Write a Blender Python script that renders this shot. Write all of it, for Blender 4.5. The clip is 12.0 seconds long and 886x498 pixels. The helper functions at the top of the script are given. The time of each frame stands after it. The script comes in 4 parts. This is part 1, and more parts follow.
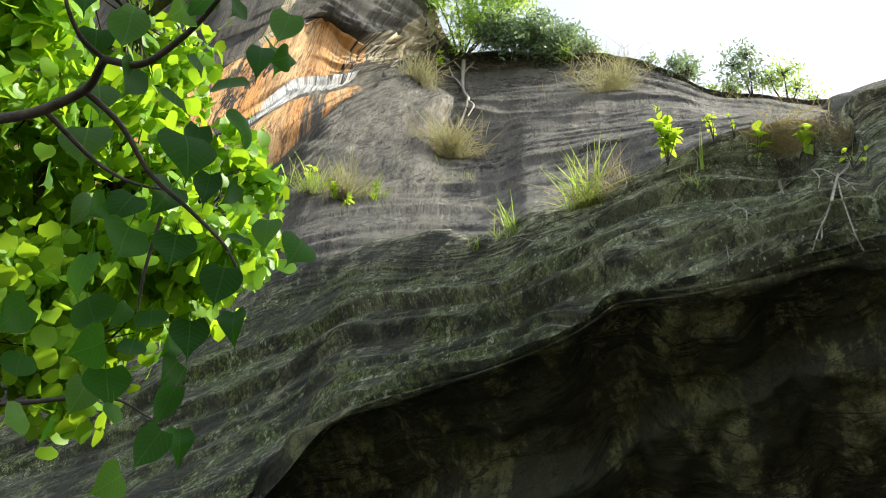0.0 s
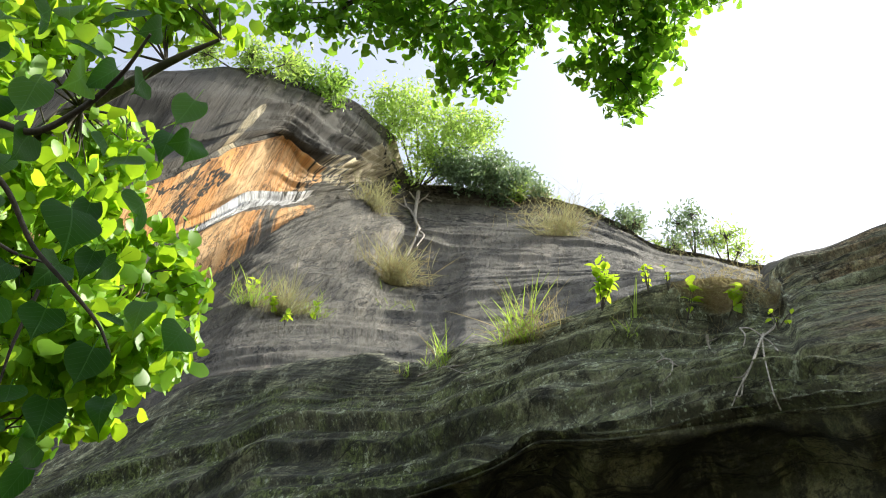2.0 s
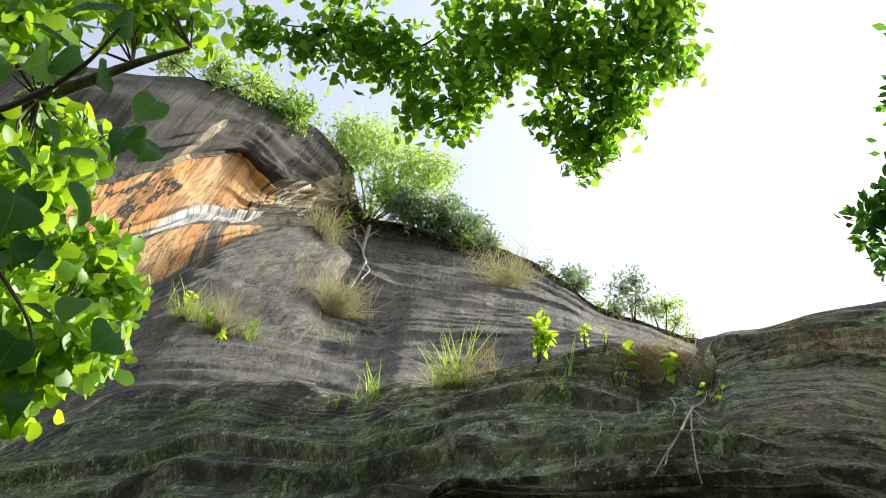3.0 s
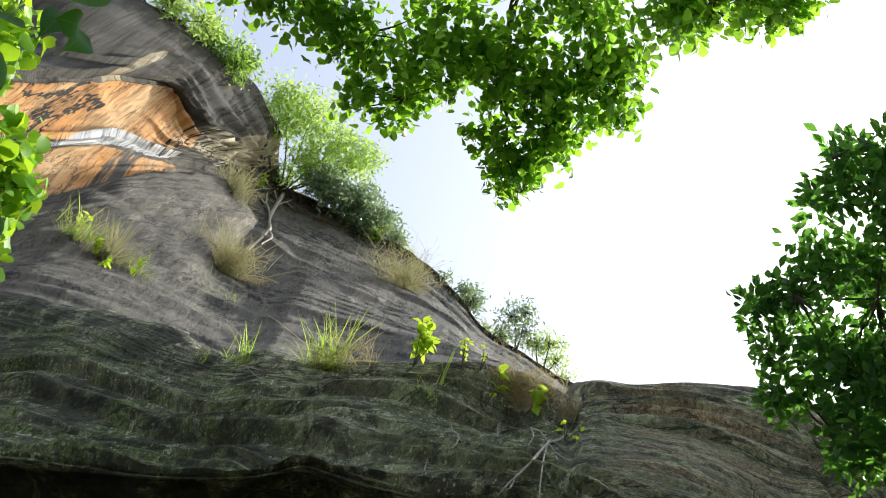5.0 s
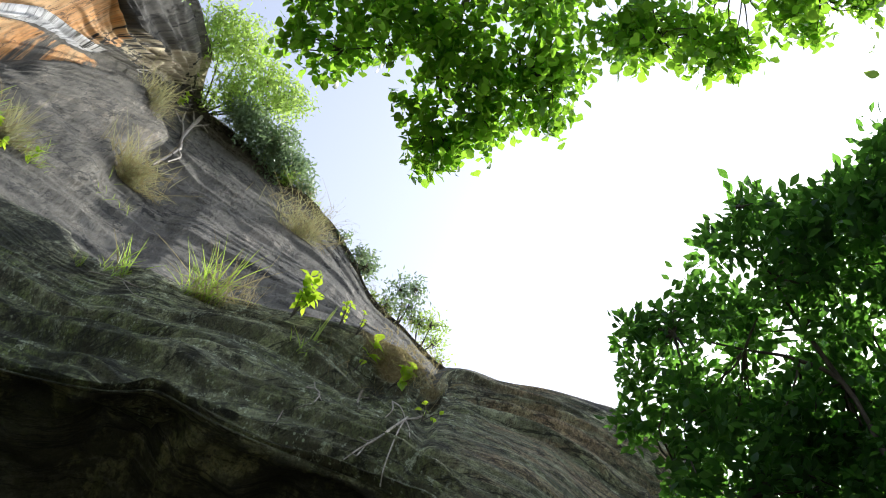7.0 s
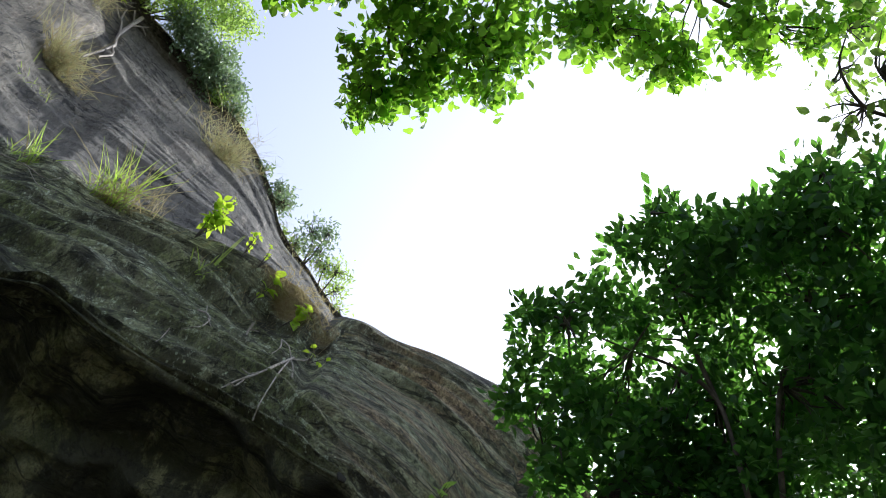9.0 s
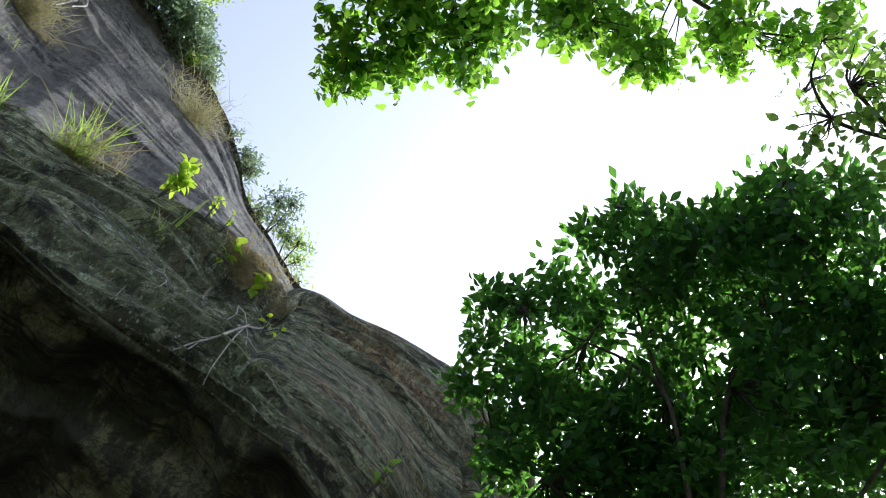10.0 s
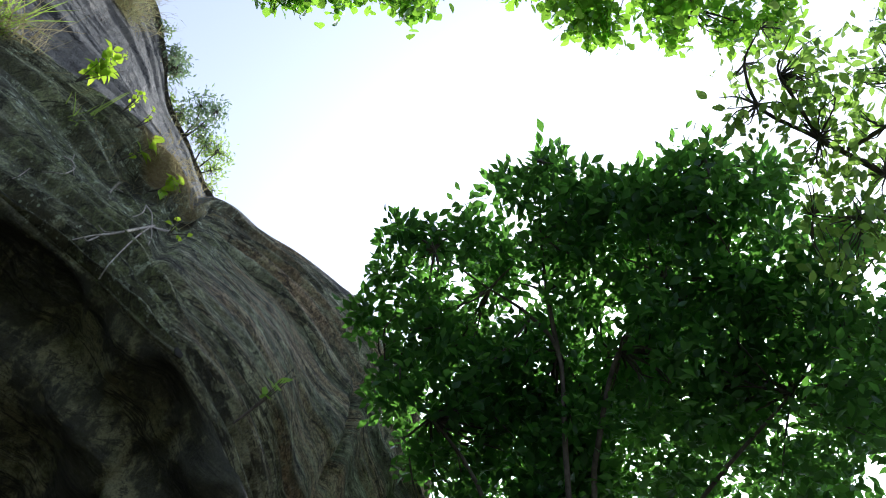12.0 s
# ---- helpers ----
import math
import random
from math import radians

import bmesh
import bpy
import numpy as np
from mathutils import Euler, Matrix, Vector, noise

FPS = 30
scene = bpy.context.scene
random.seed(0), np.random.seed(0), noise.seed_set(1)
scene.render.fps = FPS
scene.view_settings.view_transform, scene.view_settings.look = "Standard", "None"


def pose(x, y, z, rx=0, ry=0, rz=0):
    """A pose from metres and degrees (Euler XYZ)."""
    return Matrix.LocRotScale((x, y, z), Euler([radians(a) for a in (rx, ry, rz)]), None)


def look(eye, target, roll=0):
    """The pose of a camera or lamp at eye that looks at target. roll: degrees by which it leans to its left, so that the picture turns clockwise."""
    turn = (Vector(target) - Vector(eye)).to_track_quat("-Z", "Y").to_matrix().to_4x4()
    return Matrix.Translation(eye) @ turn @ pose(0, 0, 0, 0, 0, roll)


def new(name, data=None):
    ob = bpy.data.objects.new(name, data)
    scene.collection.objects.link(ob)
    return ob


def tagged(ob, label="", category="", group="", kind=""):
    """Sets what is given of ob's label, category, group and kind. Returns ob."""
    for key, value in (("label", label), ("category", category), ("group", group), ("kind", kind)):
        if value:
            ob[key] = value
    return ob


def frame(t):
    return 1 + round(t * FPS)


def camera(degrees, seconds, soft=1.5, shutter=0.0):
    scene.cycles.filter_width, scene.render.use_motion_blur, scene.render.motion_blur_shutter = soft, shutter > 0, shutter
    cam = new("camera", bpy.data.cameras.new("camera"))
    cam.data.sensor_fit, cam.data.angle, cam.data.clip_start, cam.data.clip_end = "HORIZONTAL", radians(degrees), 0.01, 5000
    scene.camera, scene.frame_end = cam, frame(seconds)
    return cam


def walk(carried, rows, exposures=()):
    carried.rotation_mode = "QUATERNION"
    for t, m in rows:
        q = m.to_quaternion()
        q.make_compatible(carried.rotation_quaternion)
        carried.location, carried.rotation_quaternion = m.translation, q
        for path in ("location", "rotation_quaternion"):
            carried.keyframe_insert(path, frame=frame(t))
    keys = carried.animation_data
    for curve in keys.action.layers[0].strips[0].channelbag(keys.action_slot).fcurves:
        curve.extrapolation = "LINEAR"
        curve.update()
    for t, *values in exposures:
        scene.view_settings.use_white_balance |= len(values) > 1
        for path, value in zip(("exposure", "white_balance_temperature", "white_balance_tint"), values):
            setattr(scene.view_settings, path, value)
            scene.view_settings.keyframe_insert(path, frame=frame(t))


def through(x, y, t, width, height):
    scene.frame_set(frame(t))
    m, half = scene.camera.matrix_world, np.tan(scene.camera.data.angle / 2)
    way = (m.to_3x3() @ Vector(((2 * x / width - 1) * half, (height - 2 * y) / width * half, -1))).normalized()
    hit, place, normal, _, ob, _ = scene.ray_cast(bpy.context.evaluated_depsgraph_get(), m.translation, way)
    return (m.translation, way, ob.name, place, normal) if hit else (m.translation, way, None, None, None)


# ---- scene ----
cam = camera(48.45, 12.0, soft=1.0)
walk(cam, [
    (0, pose(-0.088, -0.088, 1.591, 142.10, -3.31, 17.51)),
    (0.5, pose(-0.055, -0.057, 1.602, 142.71, -3.26, 17.29)),
    (1, pose(-0.025, -0.040, 1.599, 143.14, -3.26, 17.01)),
    (1.5, pose(-0.006, -0.023, 1.597, 146.46, -3.53, 14.80)),
    (2, pose(0.002, -0.012, 1.595, 150.07, -3.81, 11.03)),
    (2.5, pose(-0.000, 0.000, 1.600, 151.99, -4.09, 7.11)),
    (3, pose(-0.005, 0.003, 1.603, 152.95, -4.35, 3.46)),
    (3.2, pose(-0.009, 0.009, 1.611, 153.24, -4.59, 1.68)),
    (4.8, pose(0.006, 0.041, 1.572, 154.23, -5.67, -10.15)),
    (5, pose(0.009, 0.039, 1.573, 154.24, -5.81, -11.84)),
    (5.5, pose(0.014, 0.041, 1.561, 154.33, -6.14, -16.57)),
    (6, pose(0.021, 0.039, 1.573, 154.29, -6.22, -19.67)),
    (6.5, pose(0.032, 0.044, 1.581, 154.24, -6.37, -23.48)),
    (7, pose(0.040, 0.046, 1.590, 154.08, -6.41, -26.12)),
    (7.2, pose(0.048, 0.041, 1.602, 153.91, -6.34, -26.64)),
    (8.8, pose(0.062, 0.044, 1.599, 153.17, -6.76, -36.41)),
    (9, pose(0.063, 0.042, 1.595, 153.04, -6.85, -38.09)),
    (9.5, pose(0.067, 0.045, 1.597, 152.69, -6.90, -41.46)),
    (10, pose(0.070, 0.042, 1.594, 152.47, -6.90, -42.86)),
    (10.5, pose(0.075, 0.041, 1.595, 152.06, -6.83, -44.93)),
    (11, pose(0.075, 0.037, 1.590, 151.44, -6.71, -47.54)),
    (11.5, pose(0.080, 0.042, 1.593, 150.79, -6.65, -49.88)),
    (12, pose(0.084, 0.043, 1.588, 149.86, -6.49, -52.41)),
], exposures=[
    (0, 1.38, 6500, 4), (1, 1.38, 6500, 4), (2.5, 1.32, 6500, 5), (5, 1.17, 6250, 6), (7, 1.07, 6050, 7), (9, 0.98, 5750, 9), (12, 0.90, 5450, 9)])

# ---- light ----
SUN_BEARING, SUN_HEIGHT = 68.2, 49.6
world = bpy.data.worlds.new("world")
scene.world = world
world.use_nodes = True
wn = world.node_tree.nodes
sky = wn.new("ShaderNodeTexSky")
sky.sky_type, sky.sun_disc = "NISHITA", False
sky.sun_elevation, sky.sun_rotation = radians(SUN_HEIGHT), radians(SUN_BEARING)
sky.altitude, sky.air_density, sky.dust_density, sky.ozone_density = 300, 1.0, 2.2, 1.2
haze = wn.new("ShaderNodeHueSaturation")
haze.inputs["Saturation"].default_value = 0.5
tint = wn.new("ShaderNodeMix")
tint.data_type, tint.blend_type = "RGBA", "MULTIPLY"
tint.inputs[0].default_value, tint.inputs[7].default_value = 1.0, (1.02, 0.985, 1.0, 1)
wn["Background"].inputs[1].default_value = 0.15
for a, b in ((sky.outputs[0], haze.inputs["Color"]), (haze.outputs[0], tint.inputs[6]), (tint.outputs[2], wn["Background"].inputs[0])):
    world.node_tree.links.new(a, b)
sun = new("sun", bpy.data.lights.new("sun", "SUN"))
sun.data.energy, sun.data.angle, sun.data.color = 3.6, radians(0.8), (1.0, 0.93, 0.82)
b, h = radians(SUN_BEARING), radians(SUN_HEIGHT)
sun.matrix_world = look((30 * math.sin(b) * math.cos(h), 30 * math.cos(b) * math.cos(h), 30 * math.sin(h)), (0, 0, 0))


# ---- small tools ----
EYE = Vector((0.0, 0.0, 1.6))


def sight(az, el, d):
    """The place at a compass bearing, an elevation and a distance from the standing point."""
    a, e = np.radians(az), np.radians(el)
    return np.stack([d * np.sin(a) * np.cos(e), d * np.cos(a) * np.cos(e), 1.6 + d * np.sin(e)], -1)


def place(az, el, d):
    return Vector(sight(az, el, d).tolist())


START = Vector((-0.088, -0.088, -0.009))


def near(az, el, d):
    """As place(), but from where the walk sets out."""
    return place(az, el, d) + START


def hashed(ix, iy, iz, seed):
    n = (ix * 374761393 + iy * 668265263 + iz * 2147483647 + seed * 974634777) & 0xFFFFFFFF
    n = ((n ^ (n >> 13)) * 1274126177) & 0xFFFFFFFF
    return ((n ^ (n >> 16)) & 0xFFFF) / 32767.5 - 1.0


def grain(p, seed=0):
    """Smooth noise from -1 to 1 at the points p."""
    i = np.floor(p).astype(np.int64)
    w = p - i
    w = w * w * (3 - 2 * w)
    out = 0
    for dx in (0, 1):
        for dy in (0, 1):
            for dz in (0, 1):
                k = (w[..., 0] if dx else 1 - w[..., 0]) * (w[..., 1] if dy else 1 - w[..., 1]) * (w[..., 2] if dz else 1 - w[..., 2])
                out = out + k * hashed(i[..., 0] + dx, i[..., 1] + dy, i[..., 2] + dz, seed)
    return out


def layers(p, octaves=4, seed=0, fall=0.5):
    out, amp = 0, 1.0
    for k in range(octaves):
        out = out + amp * grain(p * 2.03**k + 17.3 * k, seed + k)
        amp *= fall
    return out


def step(a, b, x):
    s = np.clip((x - a) / (b - a), 0, 1)
    return s * s * (3 - 2 * s)


def smooth_curve(xs, ys, x):
    """A monotone cubic through the knots."""
    xs, ys = np.asarray(xs, float), np.asarray(ys, float)
    h, d = np.diff(xs), np.diff(ys) / np.diff(xs)
    m = np.r_[d[0], np.where(d[:-1] * d[1:] > 0, 2 * d[:-1] * d[1:] / (d[:-1] + d[1:] + 1e-12 * np.sign(d[1:] + d[:-1] + 1e-20)), 0), d[-1]]
    k = np.clip(np.searchsorted(xs, x) - 1, 0, len(xs) - 2)
    s = (x - xs[k]) / h[k]
    return ys[k] * (1 + 2 * s) * (1 - s) ** 2 + h[k] * m[k] * s * (1 - s) ** 2 + ys[k + 1] * s * s * (3 - 2 * s) + h[k] * m[k + 1] * s * s * (s - 1)


def mesh_of(name, verts, faces, material, smooth=True):
    me = bpy.data.meshes.new(name)
    verts = np.asarray(verts, np.float32)
    faces = np.asarray(faces, np.int32)
    n, k = faces.shape
    me.vertices.add(len(verts))
    me.vertices.foreach_set("co", verts.ravel())
    me.loops.add(n * k)
    me.loops.foreach_set("vertex_index", faces.ravel())
    me.polygons.add(n)
    me.polygons.foreach_set("loop_start", np.arange(0, n * k, k, dtype=np.int32))
    me.polygons.foreach_set("use_smooth", np.full(n, smooth))
    me.update(calc_edges=True)
    me.validate()
    me.materials.append(material)
    return me


def attribute(me, name, values):
    me.attributes.new(name, "FLOAT", "POINT").data.foreach_set("value", np.asarray(values, np.float32).ravel())


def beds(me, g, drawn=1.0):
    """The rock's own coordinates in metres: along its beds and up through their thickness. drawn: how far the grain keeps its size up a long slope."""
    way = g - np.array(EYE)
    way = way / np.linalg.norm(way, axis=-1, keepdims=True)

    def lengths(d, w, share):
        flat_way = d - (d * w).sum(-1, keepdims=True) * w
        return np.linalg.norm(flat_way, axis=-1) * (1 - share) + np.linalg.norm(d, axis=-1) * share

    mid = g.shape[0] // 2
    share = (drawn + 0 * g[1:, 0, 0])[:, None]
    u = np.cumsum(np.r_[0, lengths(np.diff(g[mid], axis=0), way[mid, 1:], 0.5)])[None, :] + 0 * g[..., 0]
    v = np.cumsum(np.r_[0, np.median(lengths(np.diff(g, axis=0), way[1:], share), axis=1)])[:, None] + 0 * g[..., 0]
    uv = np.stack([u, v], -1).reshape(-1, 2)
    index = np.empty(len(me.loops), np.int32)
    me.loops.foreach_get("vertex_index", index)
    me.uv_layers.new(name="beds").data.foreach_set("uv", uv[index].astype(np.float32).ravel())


def thing(name, at, label, category, group="", kind=""):
    ob = new(name)
    ob.empty_display_size = 0.1
    ob.location = at
    return tagged(ob, label, category, group, kind)


def child(name, me, parent, label="", kind=""):
    """Links a mesh, given in the world's metres, under its thing."""
    ob = new(name, me)
    ob.parent = parent
    base = parent.location.copy()
    if parent.parent:
        base = base + parent.parent.location
    ob.matrix_parent_inverse = Matrix.Translation(-base)
    return tagged(ob, label, kind=kind)


# ---- materials ----
def material(name, rough=0.9):
    m = bpy.data.materials.new(name)
    m.use_nodes = True
    nodes, links = m.node_tree.nodes, m.node_tree.links
    nodes["Principled BSDF"].inputs["Roughness"].default_value = rough
    return m, nodes, links, nodes["Principled BSDF"]


class Net:
    """Short hands for a node tree."""

    def __init__(self, m):
        self.n, self.l = m.node_tree.nodes, m.node_tree.links

    def coords(self, stretch=(1, 1, 1), turn=(0, 0, 0)):
        g = self.n.new("ShaderNodeNewGeometry")
        mp = self.n.new("ShaderNodeMapping")
        mp.inputs["Scale"].default_value = stretch
        mp.inputs["Rotation"].default_value = [radians(a) for a in turn]
        self.l.new(g.outputs["Position"], mp.inputs["Vector"])
        return mp.outputs[0]

    def noise(self, vec, scale, detail=6, rough=0.6, warp=0.0):
        t = self.n.new("ShaderNodeTexNoise")
        t.inputs["Scale"].default_value, t.inputs["Detail"].default_value = scale, detail
        t.inputs["Roughness"].default_value, t.inputs["Distortion"].default_value = rough, warp
        self.l.new(vec, t.inputs["Vector"])
        return t.outputs["Fac"]

    def cells(self, vec, scale, feature="F1"):
        t = self.n.new("ShaderNodeTexVoronoi")
        t.feature = feature
        t.inputs["Scale"].default_value = scale
        self.l.new(vec, t.inputs["Vector"])
        return t.outputs["Distance"]

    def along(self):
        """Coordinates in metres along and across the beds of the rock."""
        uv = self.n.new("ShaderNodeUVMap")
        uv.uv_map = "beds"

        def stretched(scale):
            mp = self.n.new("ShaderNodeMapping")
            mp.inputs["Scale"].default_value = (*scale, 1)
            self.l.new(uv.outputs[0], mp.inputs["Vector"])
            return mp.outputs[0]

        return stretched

    def line(self, x, width):
        """One along the middle level of a noise: wandering cracks."""
        return self.between(self.sum("ABSOLUTE", self.sum("SUBTRACT", x, 0.5), 0), width, width * 0.3)

    def between(self, x, a, b, lo=0.0, hi=1.0):
        t = self.n.new("ShaderNodeMapRange")
        t.interpolation_type = "SMOOTHSTEP"
        for k, v in zip((1, 2, 3, 4), (a, b, lo, hi)):
            t.inputs[k].default_value = v
        self.l.new(x, t.inputs[0])
        return t.outputs[0]

    def sum(self, op, a, b):
        t = self.n.new("ShaderNodeMath")
        t.operation = op
        for k, v in ((0, a), (1, b)):
            if isinstance(v, (int, float)):
                t.inputs[k].default_value = v
            else:
                self.l.new(v, t.inputs[k])
        return t.outputs[0]

    def blend(self, fac, a, b):
        t = self.n.new("ShaderNodeMix")
        t.data_type = "RGBA"
        for k, v in ((0, fac), (6, a), (7, b)):
            if isinstance(v, (int, float)):
                t.inputs[k].default_value = v
            elif isinstance(v, tuple):
                t.inputs[k].default_value = (*v, 1)
            else:
                self.l.new(v, t.inputs[k])
        return t.outputs[2]

    def value(self, name):
        t = self.n.new("ShaderNodeAttribute")
        t.attribute_name = name
        return t.outputs["Fac"]

    def bump(self, height, strength, dist, under=None):
        t = self.n.new("ShaderNodeBump")
        t.inputs["Strength"].default_value, t.inputs["Distance"].default_value = strength, dist
        self.l.new(height, t.inputs["Height"])
        if under:
            self.l.new(under, t.inputs["Normal"])
        return t.outputs[0]


def leaf_material(name, front, back, through, share=0.5, rough=0.4, spread=0.35, gloss=0.35):
    """A thin leaf: it reflects on top and lets coloured light through."""
    m, n, l, p = material(name, rough)
    net = Net(m)
    geo, info = n.new("ShaderNodeNewGeometry"), n.new("ShaderNodeObjectInfo")
    rnd = net.sum("FRACT", net.sum("ADD", geo.outputs["Random Per Island"], info.outputs["Random"]), 0)
    spot = net.noise(net.coords(), 30, 3)
    col = net.blend(rnd, front, back)
    col = net.blend(net.between(spot, 0.35, 0.75, 0, 0.35), col, tuple(c * 0.55 for c in front))
    thr = net.blend(rnd, through, tuple(c * (1 - spread) for c in through))
    l.new(col, p.inputs["Base Color"])
    p.inputs["Specular IOR Level"].default_value = gloss
    tr, mix = n.new("ShaderNodeBsdfTranslucent"), n.new("ShaderNodeMixShader")
    l.new(thr, tr.inputs["Color"])
    mix.inputs[0].default_value = share
    l.new(p.outputs[0], mix.inputs[1])
    l.new(tr.outputs[0], mix.inputs[2])
    l.new(mix.outputs[0], n["Material Output"].inputs["Surface"])
    return m


def veined(m, pale):
    """Draws the midrib and the side veins on a leaf that carries its own measures."""
    net = Net(m)
    p = m.node_tree.nodes["Principled BSDF"]
    col = p.inputs["Base Color"].links[0].from_socket
    across, up_leaf = net.sum("ABSOLUTE", net.value("across"), 0), net.value("lengthwise")
    side = net.sum("ABSOLUTE", net.sum("SUBTRACT", net.sum("FRACT", net.sum("MULTIPLY", net.sum("SUBTRACT", up_leaf, net.sum("MULTIPLY", across, 0.75)), 7.5), 0), 0.5), 0)
    rib = net.sum("MAXIMUM", net.between(across, 0.022, 0.008), net.sum("MULTIPLY", net.between(side, 0.07, 0.02), 0.6))
    net.l.new(net.blend(net.sum("MULTIPLY", rib, 0.6), col, pale), p.inputs["Base Color"])
    net.l.new(net.bump(rib, 0.5, 0.004), p.inputs["Normal"])


def bark_material(name, dark, light, scale=12):
    m, n, l, p = material(name, 0.9)
    net = Net(m)
    v = net.coords((1, 1, 0.35))
    a = net.noise(v, scale, 6, 0.7)
    l.new(net.blend(net.between(a, 0.35, 0.7), dark, light), p.inputs["Base Color"])
    l.new(net.bump(a, 0.6, 0.02), p.inputs["Normal"])
    return m


def rock_near_material():
    m, n, l, p = material("weathered_rock", 0.88)
    net = Net(m)
    bed, plain = net.along(), net.coords((1, 0.7, 0.7))
    big = net.noise(plain, 0.55, 7, 0.65)
    mid = net.noise(bed((1.1, 3.6)), 1.0, 9, 0.72)
    thin = net.noise(bed((4.5, 15.0)), 1.0, 7, 0.72)
    blotch = net.noise(plain, 3.4, 10, 0.78)
    fine = net.noise(plain, 26, 7, 0.75)
    crust = net.noise(plain, 80, 4, 0.7)
    flake = net.between(net.noise(bed((0.9, 3.4)), 1.0, 9, 0.66), 0.495, 0.525)
    chip = net.between(net.noise(bed((3.0, 8.0)), 1.0, 8, 0.7), 0.49, 0.53)
    pits = net.between(net.noise(plain, 7, 8, 0.8), 0.565, 0.60)
    cracks = net.sum("MAXIMUM", net.line(net.noise(bed((0.30, 2.2)), 1.0, 8, 0.62), 0.012), net.sum("MULTIPLY", net.line(net.noise(bed((0.9, 5.0)), 1.0, 8, 0.64), 0.012), 0.8))
    col = net.blend(net.between(blotch, 0.43, 0.58), (0.13, 0.13, 0.07), (0.84, 0.84, 0.53))
    col = net.blend(net.between(mid, 0.44, 0.52, 0.6, 0), col, (0.12, 0.118, 0.07))
    col = net.blend(net.between(thin, 0.43, 0.49, 0.55, 0), col, (0.06, 0.058, 0.036))
    col = net.blend(net.sum("MULTIPLY", flake, 0.5), col, (0.17, 0.168, 0.10))
    col = net.blend(net.sum("MULTIPLY", chip, 0.35), col, (0.09, 0.088, 0.054))
    col = net.blend(net.between(big, 0.50, 0.60, 0, 0.4), col, (0.13, 0.125, 0.08))
    brown = net.sum("MULTIPLY", net.value("shoulder"), net.between(net.noise(bed((0.35, 2.4)), 1.0, 8, 0.7), 0.44, 0.58))
    col = net.blend(net.sum("MULTIPLY", brown, 0.85), col, net.blend(net.between(fine, 0.4, 0.62), (0.20, 0.13, 0.07), (0.66, 0.48, 0.27)))
    moss = net.sum("MULTIPLY", net.value("moss"), net.between(net.noise(plain, 1.7, 10, 0.78), 0.42, 0.54))
    col = net.blend(net.sum("MULTIPLY", moss, 0.9), col, net.blend(net.between(fine, 0.42, 0.6), (0.04, 0.054, 0.014), (0.27, 0.34, 0.10)))
    spots = net.sum("MAXIMUM", net.between(net.noise(plain, 9, 10, 0.82), 0.55, 0.58), net.between(net.cells(plain, 17), 0.20, 0.12))
    spots = net.sum("MULTIPLY", net.sum("MULTIPLY", spots, net.value("lichen")), net.between(net.noise(plain, 1.1, 7, 0.75), 0.40, 0.52))
    col = net.blend(net.sum("MULTIPLY", spots, 0.85), col, (0.66, 0.72, 0.50))
    # dark stain on the rock, with shade painted into its hollows and cave
    stain_shade = net.sum("MULTIPLY", net.between(net.noise(plain, 1.3, 9, 0.72), 0.46, 0.58), net.value("stain_shade"))
    col = net.blend(net.sum("MULTIPLY", stain_shade, 0.85), col, (0.026, 0.027, 0.018))
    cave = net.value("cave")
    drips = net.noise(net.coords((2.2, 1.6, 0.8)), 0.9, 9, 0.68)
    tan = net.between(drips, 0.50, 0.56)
    # the cave's shade is put into the rock colour, tan patches dimmed too
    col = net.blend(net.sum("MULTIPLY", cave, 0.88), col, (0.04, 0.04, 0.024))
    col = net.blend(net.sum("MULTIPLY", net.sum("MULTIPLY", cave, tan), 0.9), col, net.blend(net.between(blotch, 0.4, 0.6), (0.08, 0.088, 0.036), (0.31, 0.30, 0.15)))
    col = net.blend(net.sum("MULTIPLY", cracks, 0.8), col, (0.014, 0.014, 0.011))
    col = net.blend(net.sum("MULTIPLY", pits, 0.75), col, (0.02, 0.02, 0.013))
    col = net.blend(net.between(crust, 0.46, 0.60, 0, 0.6), col, net.blend(0.7, col, (0.015, 0.015, 0.01)))
    l.new(net.blend(net.value("straw"), col, net.blend(fine, (0.14, 0.09, 0.03), (0.46, 0.34, 0.15))), p.inputs["Base Color"])
    nb = net.bump(blotch, 0.5, 0.08)
    nb = net.bump(mid, 0.4, 0.08, nb)
    nb = net.bump(thin, 0.5, 0.04, nb)
    nb = net.bump(flake, 0.9, -0.05, nb)
    nb = net.bump(pits, 0.8, -0.03, nb)
    nb = net.bump(fine, 0.9, 0.035, nb)
    l.new(net.bump(crust, 0.8, 0.012, nb), p.inputs["Normal"])
    return m


def rock_far_material():
    m, n, l, p = material("sunlit_rock", 0.9)
    net = Net(m)
    bed = net.along()
    plain = bed((1, 1))
    big = net.noise(plain, 0.13, 7, 0.65)
    mid = net.noise(bed((0.28, 0.8)), 1.0, 10, 0.72)
    thin = net.noise(bed((0.9, 3.6)), 1.0, 8, 0.74)
    mottle = net.noise(plain, 1.1, 9, 0.76)
    fine = net.noise(plain, 7, 6, 0.75)
    rag = net.noise(plain, 0.45, 9, 0.7, 0.5)
    cracks = net.sum("MAXIMUM", net.line(net.noise(bed((0.06, 0.36)), 1.0, 8, 0.64), 0.007), net.sum("MULTIPLY", net.line(net.noise(bed((0.3, 0.9)), 1.0, 8, 0.66), 0.008), 0.7))
    col = net.blend(net.between(mottle, 0.42, 0.60), (0.065, 0.058, 0.044), (0.28, 0.25, 0.195))
